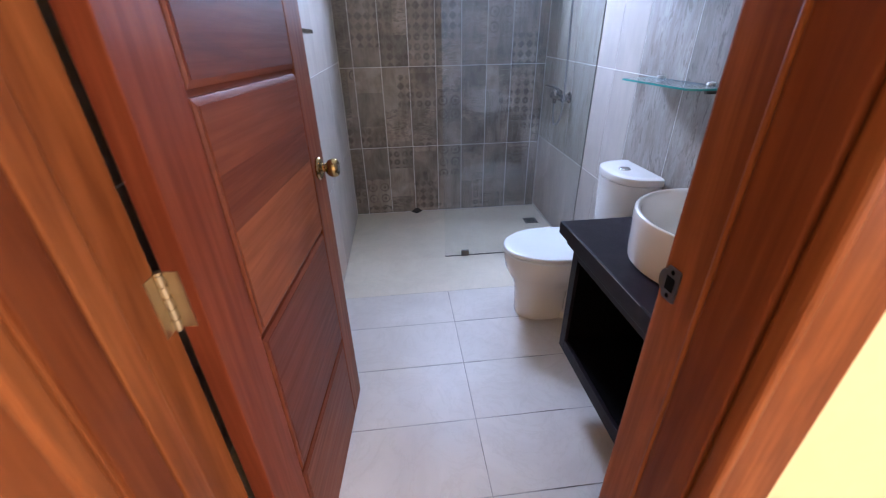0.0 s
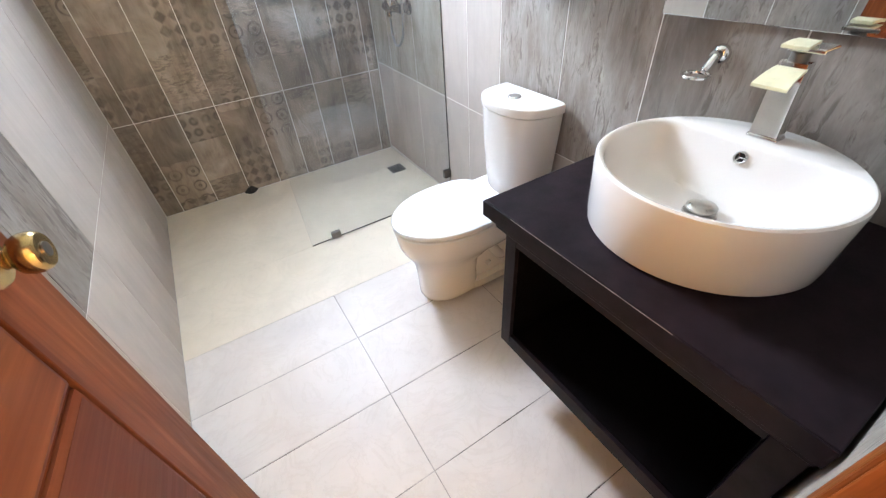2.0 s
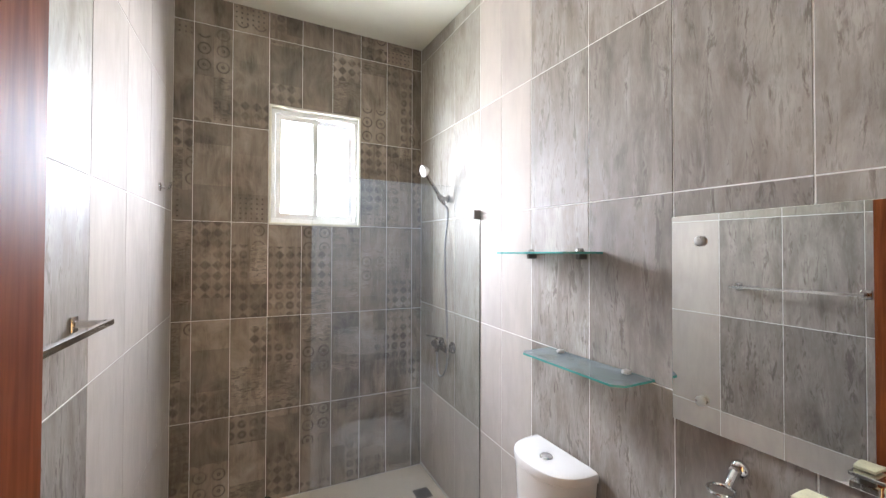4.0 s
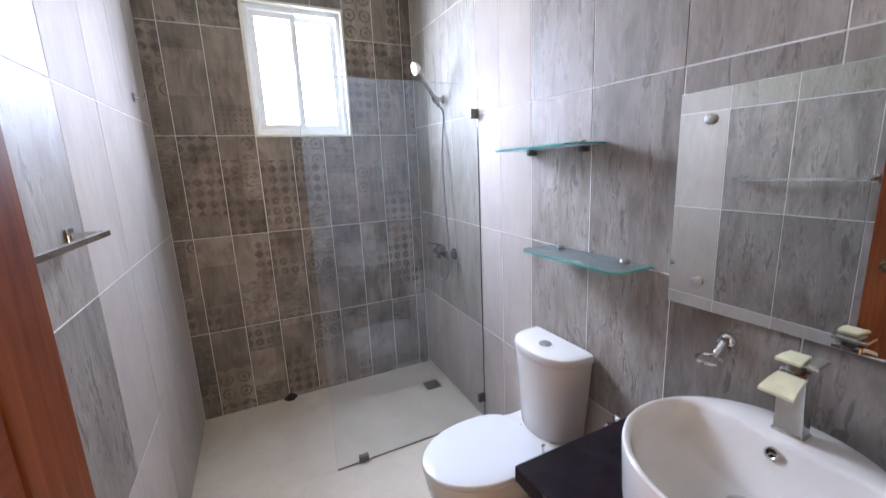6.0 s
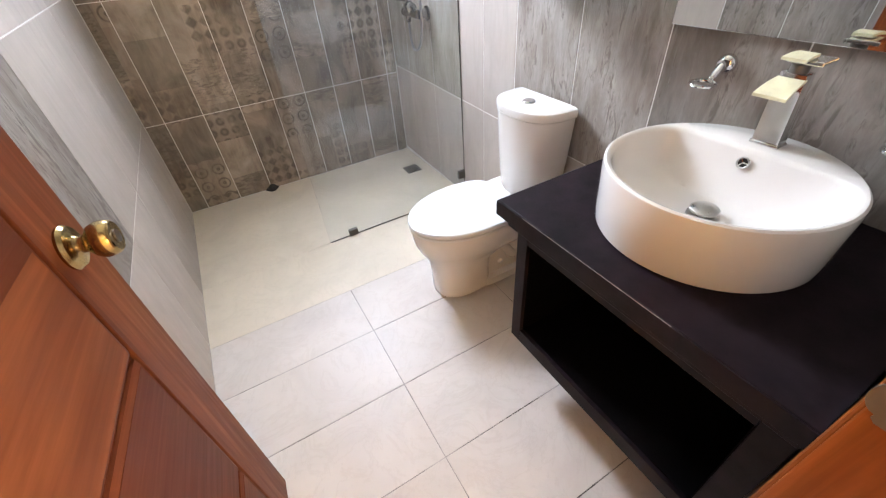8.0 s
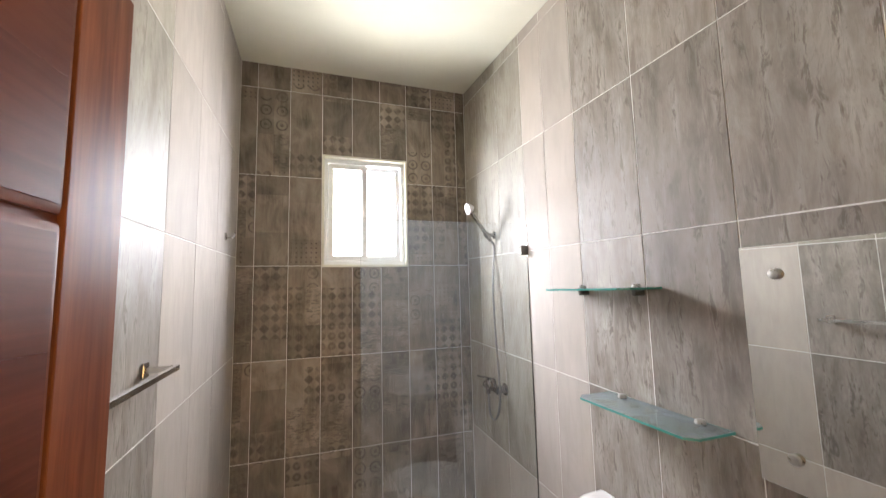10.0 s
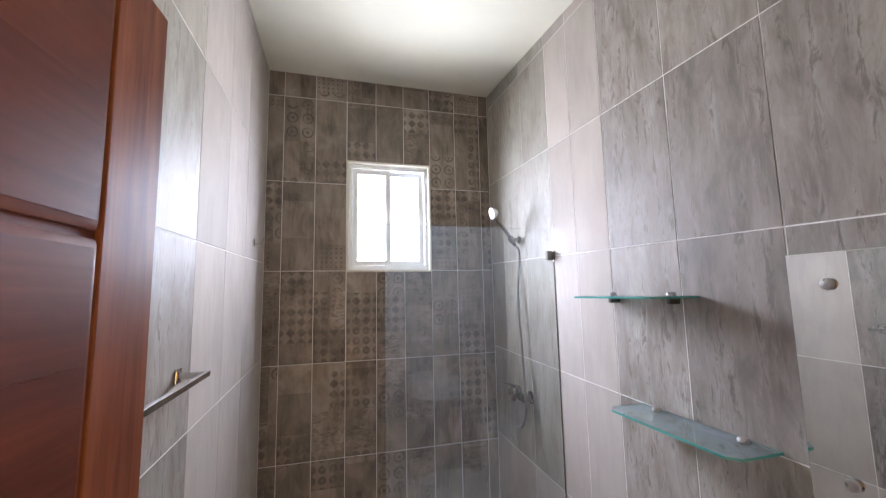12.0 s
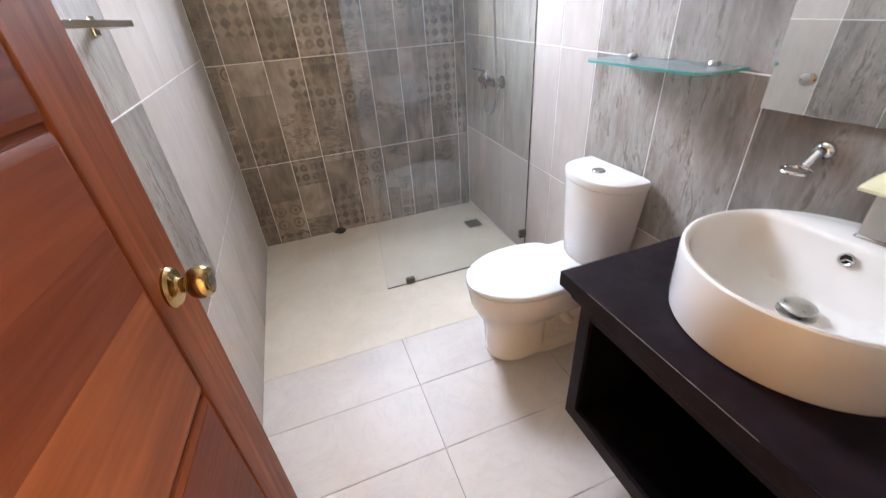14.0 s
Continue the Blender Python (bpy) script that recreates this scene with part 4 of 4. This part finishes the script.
def build_shower():
    x, y = XR - 0.001, 2.500
    s = thing("shower_mixer", (XR, y, 0.98), "chrome wall mixer with hand shower, hose and holder", "shower")
    ym = y + 0.045        # the mixer sits a little deeper in the shower than the holder
    body = part("mixer_body", tube(bmesh.new(), [(x - 0.052, ym - 0.095, 0.985), (x - 0.052, ym + 0.095, 0.985)], 0.0235, 18), M_DIMCHROME, s)
    for dy in (-0.078, 0.078):
        part("union", lathe(bmesh.new(), [(0.036, 0.0), (0.036, 0.006), (0.024, 0.014), (0.019, 0.052)], axis_at((x, ym + dy, 0.985), (-1, 0, 0)), 24), M_DIMCHROME, body)
    part("cartridge", lathe(bmesh.new(), [(0.022, 0.0), (0.025, 0.02), (0.025, 0.038), (0.019, 0.046), (0.0, 0.047)], axis_at((x - 0.058, ym, 0.995), (-0.35, 0, 1)), 22), M_DIMCHROME, body)
    lever = bmesh.new()
    loft(lever, [[(x - 0.060 - 0.085 * u, ym - w, 1.040 + 0.022 * u - 0.004), (x - 0.060 - 0.085 * u, ym + w, 1.040 + 0.022 * u - 0.004),
                  (x - 0.060 - 0.085 * u, ym + w, 1.040 + 0.022 * u + 0.005), (x - 0.060 - 0.085 * u, ym - w, 1.040 + 0.022 * u + 0.005)] for u, w in ((0.0, 0.015), (0.4, 0.010), (1.0, 0.012))])
    part("lever", lever, M_DIMCHROME, body)
    part("outlet", lathe(bmesh.new(), [(0.013, 0.0), (0.013, 0.032)], axis_at((x - 0.052, ym + 0.055, 0.968), (0, 0, -1)), 16), M_DIMCHROME, body)
    hb = Vector((x - 0.055, y + 0.035, 1.940))
    holder = part("holder", lathe(bmesh.new(), [(0.024, 0.0), (0.024, 0.006), (0.014, 0.012), (0.013, 0.045)], axis_at((x, y + 0.035, 1.940), (-1, 0, 0)), 20), M_DIMCHROME, s)
    part("cradle", lathe(bmesh.new(), [(0.017, -0.018), (0.019, 0.0), (0.019, 0.018), (0.015, 0.020)], axis_at(hb, (-0.55, 0, 0.83)), 18), M_DIMCHROME, holder)
    d = Vector((-0.60, -0.08, 0.80)).normalized()
    head = part("hand_shower", tube(bmesh.new(), [hb - d * 0.045, hb + d * 0.05, hb + d * 0.13, hb + d * 0.17], 0.0115, 14), M_DIMCHROME, s)
    face = hb + d * 0.205
    part("spray_head", lathe(bmesh.new(), [(0.012, -0.030), (0.024, -0.018), (0.036, 0.000), (0.038, 0.010), (0.035, 0.014), (0.0, 0.015)], axis_at(face, Vector((-0.78, -0.05, -0.20))), 28), M_SEAT, head, "white spray face")
    hose = curve_points([hb - d * 0.045, hb - d * 0.08 + Vector((0.004, 0, -0.03)), (x - 0.034, y + 0.018, 1.60), (x - 0.040, y - 0.015, 1.25), (x - 0.052, y - 0.062, 1.00), (x - 0.056, y - 0.052, 0.88),
                         (x - 0.058, y - 0.010, 0.815), (x - 0.058, y + 0.050, 0.800), (x - 0.054, y + 0.092, 0.85), (x - 0.052, ym + 0.055, 0.945)], 10)
    part("hose", tube(bmesh.new(), hose, 0.0068, 10), M_HOSE, s, "flexible steel hose")


build_shower()


def build_drain():
    cx, cy, h = 0.672, 2.655, 0.052
    d = thing("floor_drain", (cx, cy, 0), "small square steel shower drain grate", "drain")
    part("frame", boxes((cx - h, cx + h, cy - h, cy - h + 0.012, -0.003, 0.003), (cx - h, cx + h, cy + h - 0.012, cy + h, -0.003, 0.003),
                        (cx - h, cx - h + 0.012, cy - h + 0.012, cy + h - 0.012, -0.003, 0.003), (cx + h - 0.012, cx + h, cy - h + 0.012, cy + h - 0.012, -0.003, 0.003)), M_DARKM, d)
    # solid black block: the shade below the grate, put into colour
    part("well", boxes((cx - h + 0.012, cx + h - 0.012, cy - h + 0.012, cy + h - 0.012, -0.003, 0.0008)), M_BLACK, d)
    for k in range(5):
        xx = cx - 0.032 + 0.016 * k
        part("bar", boxes((xx - 0.004, xx + 0.004, cy - h + 0.013, cy + h - 0.013, 0.001, 0.003)), M_DARKM, d)


build_drain()


def build_dark_wedge():
    """A rough dark wedge at the base of the back wall."""
    bm = bmesh.new()
    rng = random.Random(4)
    a = [(-0.305, 0.0), (-0.262, 0.034), (-0.240, 0.030), (-0.215, 0.0)]
    rings = []
    for y, s in ((YB - 0.002, 1.0), (YB - 0.026, 0.8), (YB - 0.050, 0.28)):
        rings.append([(-0.26 + (x + 0.26) * s + rng.uniform(-0.003, 0.003), y, 0.0005 + z * s + rng.uniform(0, 0.002)) for x, z in a])
    loft(bm, rings)
    tagged(part("mortar_lump", bm, M_BLACK, None, "rough dark wedge at the tiles' foot"), "", "rubble")


build_dark_wedge()


def build_hook():
    p = Vector((XL + 0.001, 2.650, 1.916))
    h = thing("robe_hook", tuple(p), "small chrome robe hook on the tiled side wall", "hook")
    part("rosette", lathe(bmesh.new(), [(0.022, 0.0), (0.022, 0.006), (0.012, 0.010)], axis_at(p, (1, 0, 0)), 20), M_CHROME, h)
    part("prong", tube(bmesh.new(), curve_points([p + Vector((0.006, 0, 0)), p + Vector((0.035, 0, -0.006)), p + Vector((0.048, 0, 0.008)), p + Vector((0.050, 0, 0.026))], 6), 0.006, 10), M_CHROME, h)


build_hook()


def build_towel_bar():
    z, x = 1.386, XL + 0.078
    t = thing("towel_bar", (XL, 1.34, z), "chrome towel bar on the tiled side wall", "towel rail")
    part("bar", boxes((x - 0.007, x + 0.007, 1.052, 1.640, z - 0.0075, z + 0.0075), bevel=0.0015), M_CHROME, t)
    for y in (1.066, 1.622):
        p = part("post", boxes((XL + 0.008, x - 0.0075, y - 0.010, y + 0.010, z - 0.009, z + 0.009), bevel=0.002), M_CHROME, t)
        part("rosette", boxes((XL + 0.0005, XL + 0.0078, y - 0.020, y + 0.020, z - 0.022, z + 0.022), bevel=0.003), M_CHROME, p)


build_towel_bar()


def build_rose():
    c = Vector((0.028, 1.562, ceiling_z(0.028, 1.562) - 0.0005))
    r = thing("ceiling_rose", tuple(c), "round white plaster ceiling rose with scrolled leaves, no bulb", "ceiling rose")
    lean_x = (ceiling_z(0.228, 1.562) - ceiling_z(-0.172, 1.562)) / 0.4
    lean_y = (ceiling_z(0.028, 1.762) - ceiling_z(0.028, 1.362)) / 0.4
    down = axis_at(c, (lean_x, lean_y, -1)) @ Matrix.Diagonal((1, 1, 0.30, 1))
    prof = [(0.0, 0.0), (0.222, 0.0), (0.222, 0.008), (0.217, 0.016), (0.209, 0.019), (0.203, 0.016), (0.199, 0.020), (0.190, 0.023), (0.182, 0.018), (0.176, 0.014), (0.140, 0.012), (0.112, 0.014),
            (0.104, 0.020), (0.097, 0.020), (0.090, 0.015), (0.078, 0.016), (0.072, 0.024), (0.062, 0.026), (0.050, 0.022), (0.0, 0.022)]
    part("disc", lathe(bmesh.new(), prof, down, 72), M_MED, r)
    # four scrolled leaf sprays in the flat band
    for q in range(4):
        a0 = q * math.pi / 2 + 0.9
        bm = bmesh.new()
        for k in range(-3, 4):
            a = a0 + k * 0.085
            length = 0.024 - abs(k) * 0.0028
            p0, p1 = 0.150 - length * 0.7, 0.150 + length
            lobe = [down @ Vector((rr * math.cos(a), rr * math.sin(a), 0.013 + 0.004 * math.sin(math.pi * u))) for u, rr in ((j / 5, p0 + (p1 - p0) * j / 5) for j in range(6))]
            tube(bm, lobe, 0.0040, 7)
        for s in (-1, 1):
            curl = []
            for j in range(22):
                u = j / 21
                ang = a0 + s * (0.30 + 0.38 * u) + s * 0.10 * math.sin(u * 9)
                curl.append(down @ Vector(((0.150 + 0.017 * math.cos(u * 8.5)) * math.cos(ang), (0.150 + 0.017 * math.cos(u * 8.5)) * math.sin(ang), 0.0135)))
            tube(bm, curl, 0.0034, 7)
        part("leaf_spray", bm, M_MED, r)
    cup = part("lamp_plate", lathe(bmesh.new(), [(0.0, 0.0), (0.047, 0.021), (0.047, 0.027), (0.044, 0.030), (0.026, 0.036), (0.024, 0.040), (0.0, 0.041)], down, 36), M_STEEL, r, "bare chrome lamp plate")
    # raised black dots paint the dark of the screw holes
    for k in range(3):
        a = 2.1 * k + 0.4
        part("screw_hole", lathe(bmesh.new(), [(0.004, 0.0), (0.004, 0.0025), (0.0, 0.0026)], down @ Matrix.Translation((0.035 * math.cos(a), 0.035 * math.sin(a), 0.031)), 10), M_BLACK, cup)
    part("stub", lathe(bmesh.new(), [(0.012, 0.0), (0.012, 0.010), (0.0, 0.012)], down @ Matrix.Translation((0.020, 0.022, 0.036)), 16), M_SEAT, cup)


build_rose()

# ---- tiles, each a piece of its wall or floor ----

TILE_MESH = {}


def tile_mesh(w, h, t, material, slope=0.0):
    """A flat slab with eased front edges, centred, its face towards -y, w along x and h along z."""
    key = (round(w, 4), round(h, 4), t, material.name, slope)
    if key not in TILE_MESH:
        bm = bmesh.new()
        a, b, e = w / 2, h / 2, 0.0009
        loft(bm, [[(-a, t, -b), (a, t, -b), (a, t, b), (-a, t, b)], [(-a, e, -b), (a, e, -b), (a, e, b), (-a, e, b)],
                  [(-a + e, 0, -b + e), (a - e, 0, -b + e), (a - e, 0, b - e), (-a + e, 0, b - e)]])
        for v in bm.verts:
            v.co.z += slope * v.co.x
        TILE_MESH[key] = mesh_of(bm, "tile", material, False)
    return TILE_MESH[key]


def lay(wall, u0, u1, v0, v1, m, material, rng, tilt=0.0, gap=0.0037, t=TD, slope=0.0, level=0.0):
    """One tile between two joints. m takes (u, depth, v) of the wall's face to the world."""
    w, h = u1 - u0 - gap, v1 - v0 - gap
    if w < 0.008 or h < 0.008:
        return
    ob = new("tile", tile_mesh(w, h, t, material, slope))
    ob.parent = wall
    turn = Euler((rng.uniform(-tilt, tilt), 0, rng.uniform(-tilt, tilt))).to_matrix().to_4x4()
    ob.matrix_basis = m @ Matrix.Translation(((u0 + u1) / 2, rng.uniform(0, 0.0006), (v0 + v1) / 2 + slope * ((u0 + u1) / 2 - level))) @ turn


def course(cuts, lo, hi):
    """The stretches between joints, cut off at lo and hi."""
    out = []
    for a, b in zip(cuts, cuts[1:]):
        a, b = max(a, lo), min(b, hi)
        if b - a > 0.006:
            out.append((a, b))
    return out


def tile_wall(wall, ucuts, vcuts, u_lim, v_lim, m, material, rng, tilt, hole=None, slope=0.0, level=0.0):
    for a, b in course(ucuts, *u_lim):
        for c, d in course(vcuts, *v_lim):
            if hole is None or b <= hole[0] or a >= hole[1] or d <= hole[2] or c >= hole[3]:
                lay(wall, a, b, c, d, m, material, rng, tilt, slope=slope, level=level)
                continue
            # cut round the opening
            for p, q, r, s in ((a, hole[0], c, d), (hole[1], b, c, d), (max(a, hole[0]), min(b, hole[1]), c, hole[2]), (max(a, hole[0]), min(b, hole[1]), hole[3], d)):
                if q - p > 0.01 and s - r > 0.01:
                    lay(wall, p, q, r, s, m, material, rng, tilt)


rng = random.Random(11)
BACK = Matrix.Translation((0, YB, 0))
RIGHT = Matrix.Translation((XR, 0, 0)) @ Matrix.Rotation(-math.pi / 2, 4, "Z")     # u = -y
LEFT = Matrix.Translation((XL, 0, 0)) @ Matrix.Rotation(math.pi / 2, 4, "Z")       # u = y
FRONT = Matrix.Translation((0, YF, 0)) @ Matrix.Rotation(math.pi, 4, "Z")          # u = -x
back_cuts = [-0.882, -0.677, -0.472, -0.264, -0.060, 0.138, 0.333, 0.527, 0.724, 0.93]
tile_wall(wall_back, back_cuts, ROWS_Z, (XL, XR), (0.0, ZC), BACK, M_PATCH, rng, 0.001, (WX0, WX1, WZ0, WZ1))
right_cuts = [-c for c in (3.0, 2.78, 2.45, 2.137, 1.925, 1.688, 1.345, 1.012, 0.679, 0.346, 0.013)]
LOW = ROWS_Z[1]          # the lowest course is plain all round
for lo, hi, z0, z1, kind in ((YF, YB, -0.1, LOW, M_PALE), (YF, 1.688, LOW, ZC + 0.03, M_GREY), (1.688, 2.137, LOW, ZC + 0.03, M_PALE), (2.137, YB, LOW, ZC + 0.03, M_BEIGE_SHEEN)):
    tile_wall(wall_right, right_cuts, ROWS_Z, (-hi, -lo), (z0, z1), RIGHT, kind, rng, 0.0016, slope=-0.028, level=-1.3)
left_cuts = [0.073, 0.406, 0.739, 1.072, 1.404, 1.737, 2.10, 2.47, 2.80, 3.133]
# left wall's upper courses: grazing sheen put into the colour with the beige tile
for lo, hi, z0, z1, kind in ((YF, YB, -0.1, LOW, M_PALE), (YF, 1.737, LOW, ROWS_LEFT[3], M_GREY), (YF, 1.737, ROWS_LEFT[3], ZC + 0.03, M_BEIGE_SHEEN), (1.737, YB, LOW, ZC + 0.03, M_PALE)):
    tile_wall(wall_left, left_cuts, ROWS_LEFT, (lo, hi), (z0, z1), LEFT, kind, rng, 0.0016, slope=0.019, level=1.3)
front_cuts = [-(0.80 - 0.333 * k) for k in range(0, 7)]
tile_wall(wall_front, front_cuts, ROWS_Z, (-XR, -XL), (0.0, ZC), FRONT, M_GREY, rng, 0.002, (-FX1 - 0.004, -FX0 + 0.004, -1.0, DZ + 0.038))
FLOOR = Matrix.Rotation(-math.pi / 2, 4, "X")                                       # u = x, v = y, face up
floor_cols = [-1.0, -0.139, 0.465, 1.065]
floor_rows = [-0.135, 0.175, 0.482, 0.789, 1.102, 1.411, 1.708]
for a, b in course(floor_cols, XL + 0.0, XR):
    for c, d in course(floor_rows, YF - 0.19, 1.708):
        lay(floor, a, b, c, d, FLOOR, M_FLOOR, rng, 0.0006, 0.0030, 0.006)
for c, d in ((1.708, 2.137), (2.137, YB)):
    lay(floor, XL, XR, c, d, FLOOR, M_SHOWER, rng, 0.0, 0.0003, 0.006)

# ---- dirt in two floor joints beside the vanity ----


def joint_dirt(y, x0, x1, seed):
    """A dark uneven line of dirt lying in a floor joint."""
    rnd = random.Random(seed)
    n = 26
    near, far = [], []
    for k in range(n + 1):
        u = k / n
        half = (0.0006 + 0.0018 * math.sin(math.pi * u) ** 0.6) * rnd.uniform(0.45, 1.0)
        near.append((x0 + (x1 - x0) * u, y - half, 0.0004))
        far.append((x0 + (x1 - x0) * u, y + half, 0.0004))
    bm = bmesh.new()
    a, b = [bm.verts.new(p) for p in near], [bm.verts.new(p) for p in far]
    for k in range(n):
        bm.faces.new((a[k], a[k + 1], b[k + 1], b[k]))
    ob = part("joint_dirt", bm, M_DIRT, floor, "dark dirt in a floor joint", False)
    return ob


joint_dirt(0.789, 0.055, 0.270, 3)
joint_dirt(0.482, 0.020, 0.270, 8)
